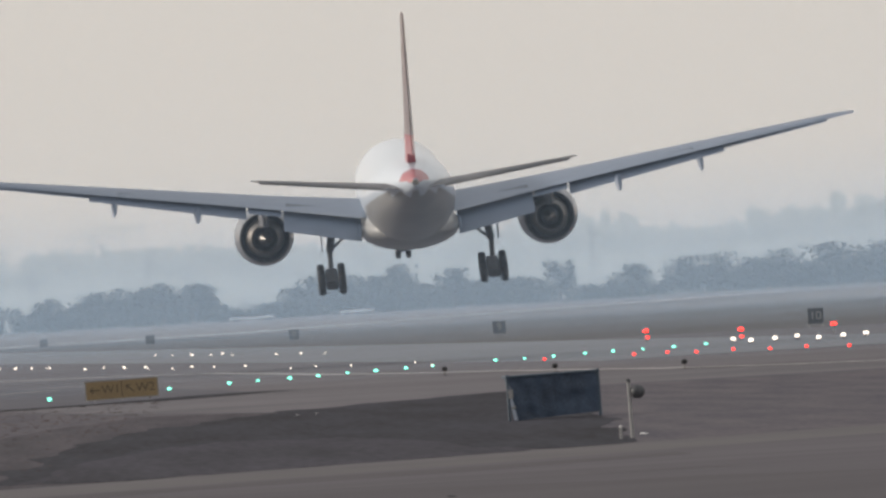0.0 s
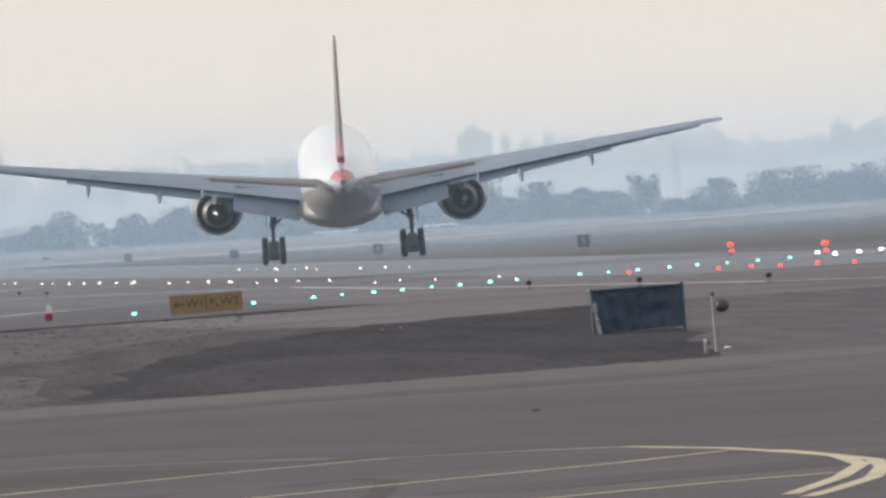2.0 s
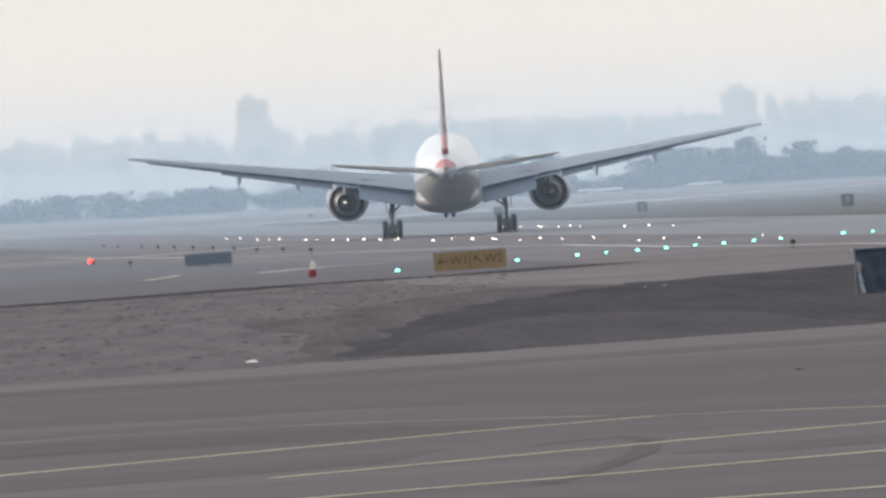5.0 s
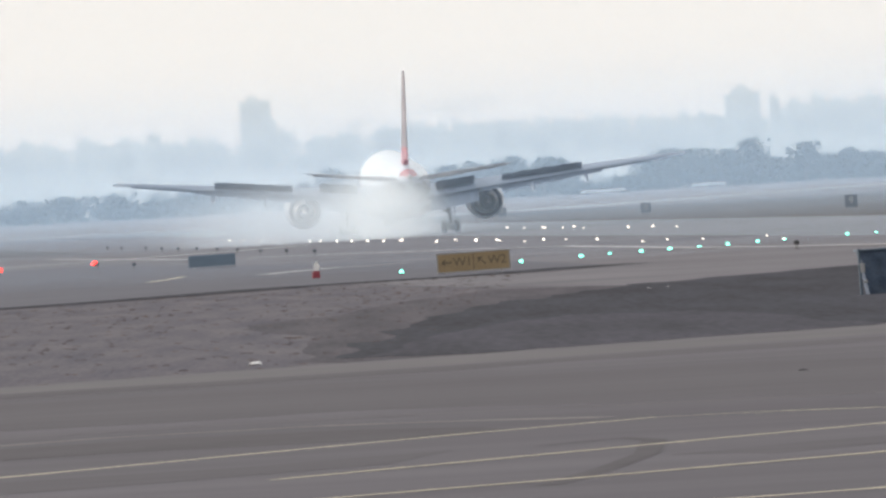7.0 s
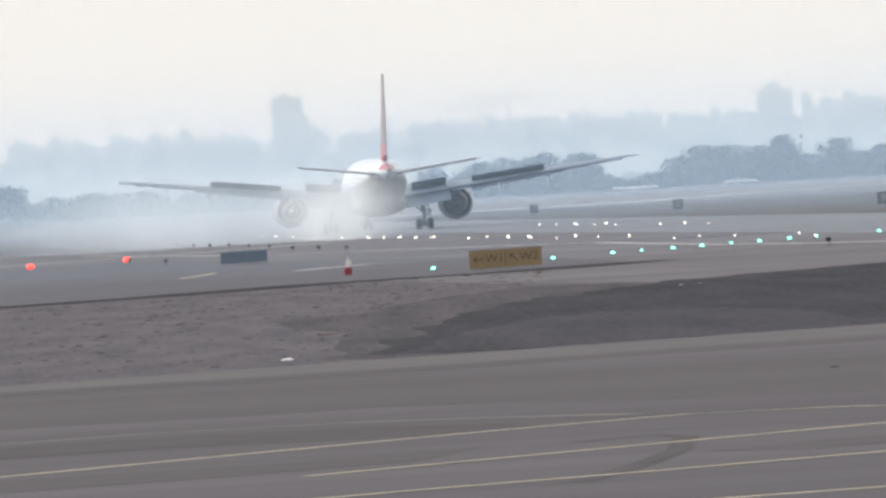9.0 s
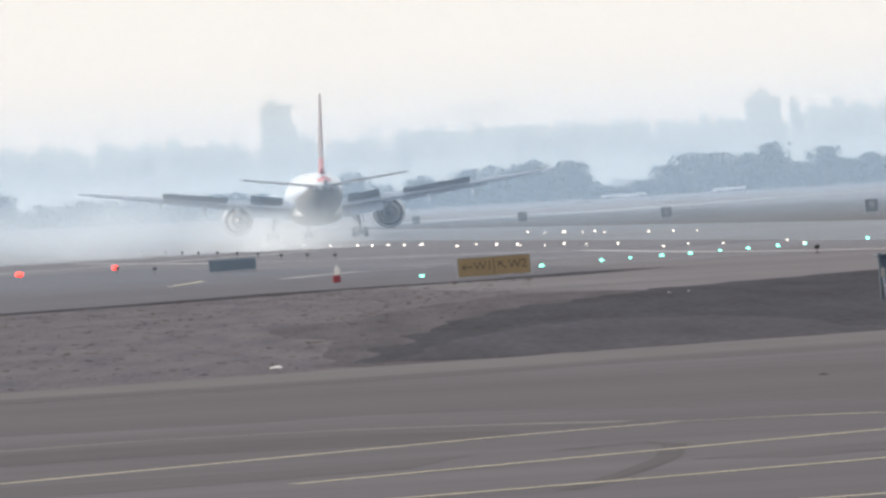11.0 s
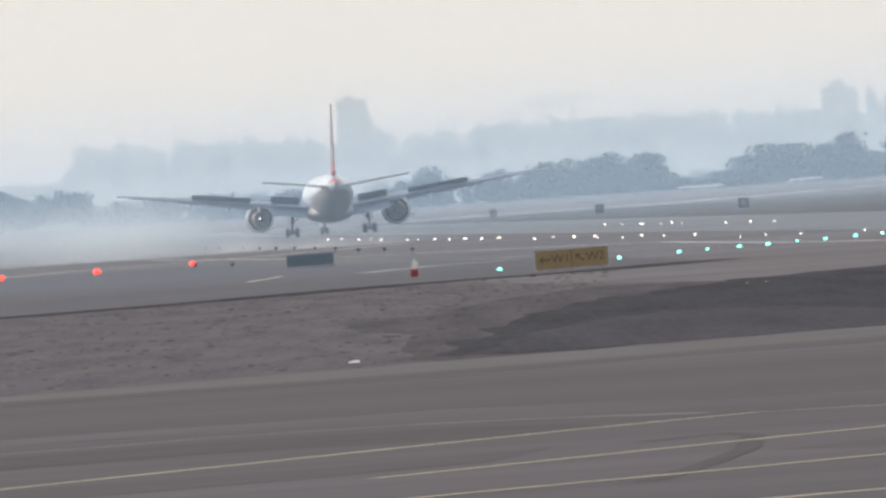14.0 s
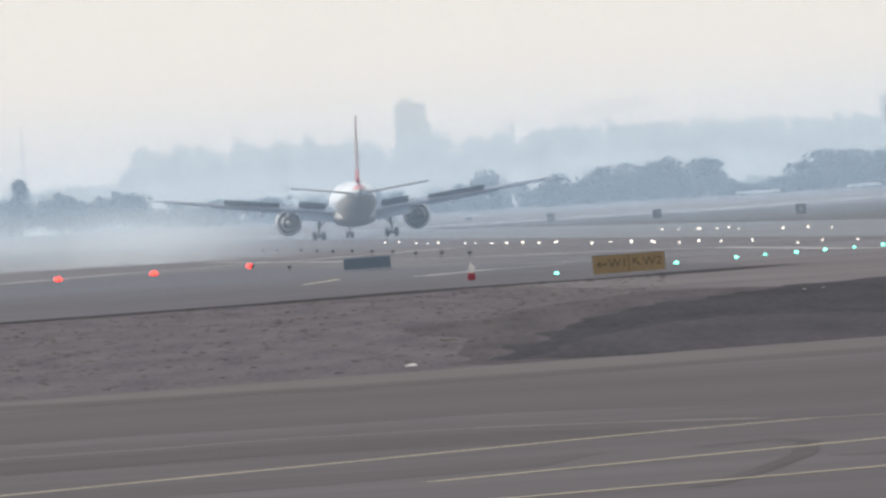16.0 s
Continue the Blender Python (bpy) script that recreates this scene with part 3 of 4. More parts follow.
def build_woods():
    rng = random.Random(4)
    for right, up, wide in ((936, 59, 9), (1122, 62, 7), (1352, 56, 11), (1398, 57, 10), (1464, 46, 10), (1521, 58, 11), (1601, 64, 12), (1660, 56, 11), (1705, 66, 12), (106, 58, 9),
                            (342, 57, 9), (422, 70, 8), (471, 55, 9), (697, 60, 12), (741, 57, 11), (409, 58, 9), (482, 60, 8), (802, 55, 9), (832, 70, 9), (217, 46, 9), (301, 52, 10), (369, 50, 9),
                            (-731, 104, 7), (660, 40, 8), (790, 52, 10), (1010, 44, 8), (1250, 46, 10)):
        d = rng.uniform(2900, 3150)
        build_tree(rng, off(right, d), d, tall(up, d), wide * 1.15)
    bm = bmesh.new()
    for k in range(260):
        right = rng.uniform(-950, 1850)
        d = rng.uniform(2950, 3350)
        dip = 18 if 500 < right < 650 or 1150 < right < 1340 else 0
        up = rng.uniform(14, 40) - dip + (28 if right < -520 else 0)
        h = tall(up, d)
        crown(bm, rng, off(right, d), d, far_rise(d) - .2, h - far_rise(d), rng.uniform(7, 12), 210, .7)
    tagged(new("far_woods", mesh_of("far_woods", bm, M_LEAF)), "belt of hazy dark trees beyond the runway", "woods", kind="stuff")
    # wooded ridge
    ridge = ((-1400, 70), (-800, 68), (-560, 66), (-520, 104), (-430, 112), (-380, 108), (-300, 118), (-200, 116), (-150, 104), (-60, 112), (20, 110), (50, 98), (115, 104), (140, 101), (162, 112),
             (240, 122), (280, 116), (312, 128), (352, 112), (390, 118), (440, 112), (498, 116), (560, 108), (654, 90), (720, 100), (860, 110), (1040, 114), (1250, 116), (1300, 97), (1390, 97), (1450, 112),
             (1590, 114), (1650, 134), (1800, 138), (2400, 120))
    D = 4560.0
    bm = bmesh.new()
    rows = []
    for back, share in ((-420, 0), (-300, .35), (-160, .72), (0, 1.0), (200, .8)):
        rows.append([bm.verts.new((off(r, D), D + back, max(0, (tall(u, D) - 3) * share) - (.5 if share == 0 else 0))) for r, u in ridge])
    for a, b in zip(rows, rows[1:]):
        for i in range(len(ridge) - 1):
            bm.faces.new((a[i], a[i + 1], b[i + 1], b[i]))
    tagged(new("backdrop_hill", mesh_of("backdrop_hill", bm, M_HILL, True)), "low hazy hillside closing the view", "hill", kind="structure")
    bm = bmesh.new()
    for k in range(420):
        right = rng.uniform(-900, 1900)
        i = next(j for j in range(len(ridge) - 1) if ridge[j + 1][0] >= right)
        (r0, u0), (r1, u1) = ridge[i], ridge[i + 1]
        z = tall(u0 + (u1 - u0) * (right - r0) / (r1 - r0), D)
        back = rng.choice((0, -40, -90, -160))
        crown(bm, rng, off(right, D), D + back, z * (1 + back / 700) - 3.5, rng.uniform(3.5, 6.5), rng.uniform(5, 9), 45, 1.0)
    tagged(new("ridge_woods", mesh_of("ridge_woods", bm, M_LEAF)), "hazy tree tops along the far ridge", "woods", kind="stuff")


def build_block(right0, right1, up, dist, label, annex=0, storeys=9):
    """A block of flats: body, parapet, roof house, rows of windows with sills."""
    x0, x1, h = off(right0, dist), off(right1, dist), tall(up, dist)
    house = new("apartment_building")
    house.location = ((x0 + x1) / 2, dist, 0)
    tagged(house, label, "building", "far buildings")
    w = x1 - x0
    bm = bmesh.new()
    box(bm, -w / 2, w / 2, -5, 5, 0, h, .15)
    wall = part("wall", bm, M_PLASTER, house)
    bm = bmesh.new()
    box(bm, -w / 2 - .2, w / 2 + .2, -5.2, 5.2, h, h + .5, .05)
    roof = part("roof", bm, M_PLASTER, house)
    bm = bmesh.new()
    box(bm, -w * .28, w * .08, -2.5, 2.5, h + .5, h + 2.2, .1)
    part("roof_house", bm, M_PLASTER, roof)
    if annex:
        bm = bmesh.new()
        box(bm, w / 2 + .01, w / 2 + annex, -4, 4, 0, h * .84, .12)
        part("annex", bm, M_PLASTER, house)
    bays = max(2, int(w / 2.6))
    step = h / storeys
    shared = None
    for f in range(max(1, storeys - 5), storeys):
        for b in range(bays):
            at = Matrix.Translation((-w / 2 + w * (b + .5) / bays, -5.02, f * step + step * .5))
            if shared is None:
                bm = bmesh.new()
                box(bm, -.65, .65, -.03, .05, -step * .26, step * .26)
                box(bm, -.75, .75, -.12, .0, -step * .31, -step * .27)
                shared = part("window", bm, M_WINDOWGLASS, wall, at=at)
            else:
                o = new("window", shared.data)
                o.parent, o.matrix_basis = wall, at


def build_town():
    rng = random.Random(9)
    D = 4480.0
    build_block(-60, -5, 183, D, "tall hazy pale tower block on the far ridge", annex=1.8, storeys=12)
    build_block(797, 860, 148, D, "hazy pale tower block with a domed roof house", storeys=10)
    bm = bmesh.new()
    bmesh.ops.create_cone(bm, cap_ends=True, segments=12, radius1=3.6, radius2=.6, depth=3.6, matrix=Matrix.Translation((off(828, D), D, tall(148, D) + 2.2)))
    dome = new("roof_turret", mesh_of("roof_turret", bm, M_PLASTER))
    tagged(dome, "pointed roof turret on the hazy tower block", "turret")
    build_block(-530, -478, 126, D, "wide hazy apartment block at the ridge's end", storeys=8)
    build_block(-470, -450, 112, D, "hazy apartment block at the ridge's end", storeys=7)
    for right, wide, up in ((-440, 34, 130), (-405, 24, 124), (-330, 40, 128), (-262, 46, 124), (-215, 26, 131), (75, 40, 108), (118, 16, 119), (16, 26, 124), (470, 20, 118), (575, 22, 122),
                            (602, 14, 117), (690, 30, 108), (724, 18, 119), (760, 40, 112), (884, 18, 137), (925, 40, 124), (962, 22, 137), (1000, 40, 125), (1055, 24, 133), (1105, 46, 125),
                            (1172, 34, 131), (1210, 18, 137), (1246, 40, 128), (1330, 26, 109), (1475, 34, 127), (1545, 40, 125), (1620, 26, 142)):
        build_block(right - wide / 2, right + wide / 2, up, D + rng.uniform(-30, 30), "hazy pale apartment block among trees on the ridge", storeys=rng.choice((6, 7, 8)))


def build_suburb():
    """Low blocks of flats shoulder to shoulder along the ridge."""
    rng = random.Random(31)
    right = -430.0
    while right < 1750:
        wide = rng.uniform(18, 46)
        base = 112 if right < 600 else (104 if right < 780 else (118 if right < 1260 else (104 if right < 1430 else (120 if right < 1600 else 140))))
        if not (-75 < right + wide / 2 < 15 or 780 < right + wide / 2 < 880 or 25 < right < 60):
            build_block(right, right + wide, base + rng.uniform(-6, 9), 4500 + rng.uniform(-20, 20), "hazy pale block of flats among trees on the ridge", storeys=rng.choice((6, 7, 8)))
        right += wide + rng.uniform(2, 26)


def build_crane(right, top, foot, jib0, jib1, dist):
    """jib0, jib1: the two ends of the jib, from the mast, in units; the shorter end is the counter jib."""
    crane = new("tower_crane")
    crane.location = (off(right, dist), dist, 0)
    tagged(crane, "slender hazy tower crane over the ridge", "crane", "far cranes")
    k = dist / UNIT
    z1, hj = tall(top, dist), tall(top - 8, dist)
    bm = bmesh.new()
    for sx in (-.45, .45):
        for sy in (-.45, .45):
            tube(bm, (sx, sy, 0), (sx, sy, hj), .11, n=5)
    z = tall(foot, dist) - 6
    while z < hj - 1.2:
        tube(bm, (-.6, -.6, z), (.6, -.6, z + 1.3), .09, n=4), tube(bm, (.6, .6, z), (-.6, .6, z + 1.3), .09, n=4)
        z += 1.3
    tube(bm, (0, 0, hj), (0, 0, z1), .3, .1, 6)
    part("mast", bm, M_CRANE, crane)
    for name, e in (("jib", jib0), ("counter_jib", jib1)):
        bm = bmesh.new()
        x = e[0] * k
        dz = e[1] * k
        for zz in (0, .9):
            tube(bm, (0, 0, hj + zz * .7), (x, 0, hj + zz * .3 + dz), .09, n=5)
        n = max(3, int(abs(x) / 1.3))
        for i in range(n):
            tube(bm, (x * i / n, 0, hj + dz * i / n), (x * (i + .5) / n, 0, hj + .8 + dz * i / n), .07, n=4)
        tube(bm, (0, 0, z1), (x * .7, 0, hj + .6 + dz * .7), .05, n=4)
        part(name, bm, M_CRANE, crane)
    short = jib0 if abs(jib0[0]) < abs(jib1[0]) else jib1
    bm = bmesh.new()
    x = short[0] * k
    box(bm, x - .8, x + .8, -.6, .6, hj - .9, hj + .7, .1)
    part("counterweight", bm, M_PLASTER, crane)
    bm = bmesh.new()
    box(bm, .4, 1.2, -.5, .5, hj - 1.3, hj - .2, .1)
    part("cab", bm, M_CRANE, crane)


def build_pylon(right, top, dist, arms=2, wide=1.1):
    py = new("lattice_mast")
    py.location = (off(right, dist), dist, 0)
    tagged(py, "thin hazy steel lattice mast beyond the runway", "mast", "far masts")
    h = tall(top, dist)
    bm = bmesh.new()
    for sx, sy in ((-1, -1), (1, -1), (1, 1), (-1, 1)):
        tube(bm, (sx * wide, sy * wide, 0), (sx * .15, sy * .15, h), .12, .08, 5)
    z, side = 0.0, 1
    while z < h - 1:
        w0, w1 = wide + (.15 - wide) * z / h, wide + (.15 - wide) * min(h, z + 1.6) / h
        tube(bm, (-side * w0, -w0, z), (side * w1, -w1, min(h, z + 1.6)), .07, n=4)
        z, side = z + 1.6, -side
    part("mast", bm, M_STEEL, py)
    for i in range(arms):
        bm = bmesh.new()
        zz = h * (.9 - .12 * i)
        tube(bm, (-1.9, 0, zz), (1.9, 0, zz), .1, n=5), tube(bm, (-1.9, 0, zz), (0, 0, zz + .7), .06, n=4), tube(bm, (1.9, 0, zz), (0, 0, zz + .7), .06, n=4)
        part("crossarm", bm, M_STEEL, py)


M_VAN = mat("white_van_paint", (0.75, 0.75, 0.74), 0.3, vary=0.04, size=1.0, coat=0.5)


def build_van(right, down, length):
    """down: rows of twenty metres in front of the furthest one."""
    d = 2890.0 - 20 * down
    van = new("parked_truck")
    van.location = (off(right, d), d, far_rise(d))
    tagged(van, "low white truck parked on the far perimeter road", "truck", "far trucks")
    bm = bmesh.new()
    box(bm, -length / 2, length / 2 - 2.2, -1.1, 1.1, .45, 1.05, .08)
    part("cargo_box", bm, M_VAN, van)
    bm = bmesh.new()
    loft(bm, [[(length / 2 - 2.1, y, .5), (length / 2, y, .5), (length / 2, y, .8), (length / 2 - .5, y, 1.1), (length / 2 - 2.1, y, 1.2)] for y in (-1.05, 1.05)])
    part("cab", bm, M_VAN, van)
    for x in (-length / 2 + 1.4, length / 2 - 1.1):
        for y in (-1, 1):
            wheel(van, x, y, .36, .36, .3).matrix_basis = Matrix.Translation((x, y, .36)) @ Matrix.Rotation(radians(90), 4, "Z")


build_far_field()
build_woods()
build_town()
build_suburb()
build_crane(357, 172, 118, (-84, 0), (32, -2), 4380)
build_crane(302, 160, 140, (-78, -10), (34, 2), 4440)
build_crane(145, 142, 103, (38, 7), (-12, -3), 4380)
for spec in ((34, 140, 3700), (496, 140, 3650), (398, 115, 3500), (530, 152, 4300), (193, 91, 3400), (467, 91, 3500), (-721, 187, 4000), (-348, 172, 4300), (-260, 111, 3500), (1183, 117, 3450), (1498, 168, 4200), (1416, 148, 4200)):
    build_pylon(*spec, arms=2 if spec[2] < 3600 else 0, wide=1.0 if spec[2] < 3600 else .7)
build_van(575, 1, 10)
build_van(752, 0, 5)
build_van(776, 0, 4)


# distance haze: translucent sheets one behind another, its blue put into their colour
def mist(name, colour, cover, height, full):
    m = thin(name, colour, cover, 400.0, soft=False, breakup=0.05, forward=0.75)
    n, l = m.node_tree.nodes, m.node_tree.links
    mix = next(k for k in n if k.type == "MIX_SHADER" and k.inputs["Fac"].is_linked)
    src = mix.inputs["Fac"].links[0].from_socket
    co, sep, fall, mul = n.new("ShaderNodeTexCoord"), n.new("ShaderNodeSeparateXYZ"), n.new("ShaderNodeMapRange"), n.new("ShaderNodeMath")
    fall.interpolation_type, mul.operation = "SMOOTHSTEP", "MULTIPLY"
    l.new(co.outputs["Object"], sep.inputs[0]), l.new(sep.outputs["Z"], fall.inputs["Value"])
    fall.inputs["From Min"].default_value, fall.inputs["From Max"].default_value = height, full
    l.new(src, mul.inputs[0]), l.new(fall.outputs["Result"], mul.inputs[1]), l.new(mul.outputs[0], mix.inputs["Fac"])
    return m


def build_haze():
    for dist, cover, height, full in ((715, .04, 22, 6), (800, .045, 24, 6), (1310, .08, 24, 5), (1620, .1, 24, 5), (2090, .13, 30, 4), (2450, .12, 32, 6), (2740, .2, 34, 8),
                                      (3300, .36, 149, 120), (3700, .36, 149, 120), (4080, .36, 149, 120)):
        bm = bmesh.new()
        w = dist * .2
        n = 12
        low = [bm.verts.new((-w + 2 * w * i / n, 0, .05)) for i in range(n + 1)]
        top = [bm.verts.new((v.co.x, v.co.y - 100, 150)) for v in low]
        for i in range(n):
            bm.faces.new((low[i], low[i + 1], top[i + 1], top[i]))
        # haze tint by distance: bluer sheets near, paler ones far
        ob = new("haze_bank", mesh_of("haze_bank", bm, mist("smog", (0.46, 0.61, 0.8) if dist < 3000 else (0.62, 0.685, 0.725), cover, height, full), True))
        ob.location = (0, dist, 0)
        tagged(ob, "translucent blue-tinted sheet standing in for distance haze", "haze", "smog banks", "stuff")


build_haze()


# ---------------------------------------------------------------- markings
def build_markings():
    def paint(name, points, width, z, material, label):
        bm = bmesh.new()
        stripe(bm, points, width, z)
        tagged(new(name, mesh_of(name, bm, material)), label, "line", kind="structure")
    yl = "worn yellow taxi guide line painted on the apron"
    paint("trim_line_1", [(-14, 184), (-4.4, 203), (-.2, 211.3), (3, 217.6), (6.2, 222.5), (8.4, 221.5), (10.1, 219.4), (11.4, 212.5), (12.3, 203.2), (12.72, 196.4), (12.5, 190.9), (11.9, 184), (10.9, 177.4), (10.4, 174.6)], .27, .036, M_YELLOW, yl)
    paint("trim_line_2", [(-16, 226), (-5.2, 231.2), (-3.2, 233.5), (.5, 233), (3.3, 229.3), (5.4, 225.2)], .5, .037, M_FAINT, yl)
    paint("trim_line_3", [(-.3, 189.6), (4.1, 197.2), (6.3, 200.9), (9.3, 205.8), (11.3, 210.4), (12.0, 207.8), (12.45, 200.8), (12.35, 193.5), (11.5, 185.2), (10.28, 176.5)], .27, .038, M_YELLOW, yl)
    paint("trim_line_4", [(-3, 170.5), (.9, 176.2), (4.5, 180), (7.7, 184), (9.7, 186.7), (11.7, 188.6)], .32, .039, M_YELLOW, yl)
    paint("trim_line_5", [(-1, 157), (5.3, 162.8), (7.0, 163.8), (12, 168)], .4, .036, M_YELLOW, yl)
    wl = "worn white edge line along the paved shoulder"
    paint("trim_line_6", [(-22, 1250), (-6, 1035), (2.6, 1000), (19.6, 905), (24.2, 790), (28, 745), (31.5, 715), (37, 648), (41.5, 622), (60, 560)], 1.1, .034, M_WHITEPAINT, wl)
    paint("trim_line_7", [(-36, 1000), (-26, 1085), (-17, 1120), (-9, 1160), (2, 1230)], 2.2, .055, M_WHITEPAINT, wl)
    paint("trim_line_8", [(-7.6, 745), (-6.4, 772), (-6.0, 786)], .45, .03, M_YELLOW, "faded yellow dash painted on the taxiway")
    paint("trim_line_9", [(-1, 760), (3, 790), (8, 800)], 1.2, .03, M_WHITEPAINT, wl)
    stains = (([(-14, 248), (-4, 246), (1, 248), (10, 236), (20, 228), (24, 262), (10, 281), (1, 287), (-14, 282)], .3, 5, M_STAIN, "broad dull band of tyre wear on the apron"),
              ([(-9, 214), (-9, 226), (-2, 229), (1.2, 227), (3.2, 222.5), (3.6, 219.5), (3.0, 217), (.5, 217.5), (-3, 219)], .15, 1.5, M_RUBBERMARK, "dark curved tyre stain on the apron"),
              ([(-9, 196), (-1, 200), (2.5, 204), (1.5, 197), (-2, 192), (-9, 188)], .15, 1.5, M_STAIN, "dull tyre stain on the apron"),
              ([(5.5, 192), (12, 200), (16, 206), (16, 199), (11, 192), (7, 188)], .15, 1.5, M_STAIN, "dull tyre stain on the apron"),
              ([(-12, 299), (2, 303), (18, 318), (18, 311), (4, 297), (-12, 293)], .2, 2, M_STAIN, "faint band of tyre wear on the apron"))
    for i, (pts, side, deep, material, label) in enumerate(stains):
        sheet("trim_tyre_mark_%d" % (i + 1), ragged(pts, side, deep, 6.0), .0325 + .0005 * i, material, label, "tyre mark", thick=.002)
    for i, (pts, w) in enumerate((([(3.9, 203.5), (5.2, 206.2), (5.6, 203), (5.2, 193), (4.4, 184.5), (3.4, 176)], .4), ([(-12, 238.5), (1, 240), (8, 236), (20, 229)], .7), ([(-12, 289), (2, 293), (18, 287)], .9))):
        paint("trim_streak_%d" % (i + 1), pts, w, .0355, M_RUBBERMARK if i == 0 else M_APRONEDGE, "thin worn streak curving over the apron")
    # kerb-like dark lip of the verge towards the taxiway, and the pale lip towards the apron
    paint("trim_edge_1", [(-70, 470), (-12.9, 592), (-6.6, 606), (0, 629), (5.4, 636), (10.4, 641), (16.2, 662)], 5.0, .034, M_BURNT, "dark earth lip along the taxiway edge")
    paint("trim_edge_2", [(-66, 234), (2, 313), (29, 345), (64, 386)], 11.5, .0325, M_APRONEDGE, "pale concrete edge of the apron")


build_markings()

# ---------------------------------------------------------------- grass tufts of the verge
M_TUFT = mat("dry_grass_tufts", (0.15, 0.11, 0.09), 0.95, vary=0.3, size=2.0, second=(0.085, 0.068, 0.06), shine=0.1)


def build_tufts():
    rng = random.Random(12)
    bm = bmesh.new()
    made = 0
    while made < 2200:
        x, y = rng.uniform(-26, 20), rng.uniform(300, 640)
        near, far = 319.5 + 1.17 * x, 626 + 2.1 * x
        if y < near or y > far or x > 3 + (y - 330) * .028 or rng.random() > .45 + .55 * noise.noise((x * .22, y * .03, 0)):
            continue
        made += 1
        h = rng.uniform(.01, .035)
        for k in range(3):
            a = rng.uniform(0, 6.283)
            dx, dy = math.cos(a) * rng.uniform(.05, .3), math.sin(a) * .3
            q = [bm.verts.new(p) for p in ((x - dx, y - dy, .005), (x + dx, y + dy, .005), (x + dx * .3 + rng.uniform(-.1, .1), y, h))]
            bm.faces.new(q)
    tagged(new("dry_grass", mesh_of("dry_grass", bm, M_TUFT)), "sparse dry brown grass tufts on the verge", "grass", kind="stuff")


build_tufts()

# ---------------------------------------------------------------- signs, box, post
M_SIGNYELLOW = mat("faded_yellow_sign_face", (0.28, 0.205, 0.11), 0.5, vary=0.12, size=1.0)
M_SIGNINK = mat("dark_sign_lettering", (0.11, 0.085, 0.055), 0.6, size=0.5)
M_SIGNDARK = mat("dark_blue_sign_back", (0.055, 0.085, 0.12), 0.55, size=1.0)
M_SIGNFRAME = mat("grey_sign_frame", (0.3, 0.29, 0.28), 0.6, size=0.5)
M_BLACK = mat("black_sign_face", (0.075, 0.08, 0.088), 0.6, size=0.6)
M_TARP = mat("blue_tarpaulin", (0.042, 0.066, 0.108), 0.6, vary=0.35, size=0.7, bump=0.03)
M_POST = mat("pale_post_paint", (0.3, 0.3, 0.3), 0.5, size=0.4)
M_REDPAINT = mat("red_marker_paint", (0.25, 0.03, 0.05), 0.5, size=0.3)
M_SCRAP = mat("white_scrap", (0.75, 0.74, 0.72), 0.7, size=0.2)


def lettering(name, text, parent, x, z, size, y, material):
    cu = bpy.data.curves.new(name, "FONT")
    cu.body, cu.size, cu.extrude, cu.align_x, cu.align_y = text, size, .006, "CENTER", "CENTER"
    tmp = bpy.data.objects.new(name, cu)
    scene.collection.objects.link(tmp)
    dg = bpy.context.evaluated_depsgraph_get()
    me = bpy.data.meshes.new_from_object(tmp.evaluated_get(dg))
    bpy.data.objects.remove(tmp)
    me.materials.clear()
    me.materials.append(material)
    ob = new(name, me)
    ob.parent, ob.matrix_basis = parent, Matrix.Translation((x, y, z)) @ Matrix.Rotation(radians(90), 4, "X")
    return ob


def arrow(bm, x, z, s, turn):
    m = Matrix.Translation((x, 0, z)) @ Matrix.Rotation(radians(turn), 4, "Y")
    box(bm, -s * .5, s * .5, -.006, .006, -s * .07, s * .07, 0, m)
    box(bm, -s * .5, -s * .05, -.006, .006, -s * .06, s * .06, 0, m @ Matrix.Translation((-s * .05, 0, 0)) @ Matrix.Translation((-s * .45, 0, 0)) @ Matrix.Rotation(radians(-42), 4, "Y") @ Matrix.Translation((s * .5, 0, 0)))
    box(bm, -s * .5, -s * .05, -.006, .006, -s * .06, s * .06, 0, m @ Matrix.Translation((-s * .5, 0, 0)) @ Matrix.Rotation(radians(42), 4, "Y") @ Matrix.Translation((s * .5, 0, 0)))


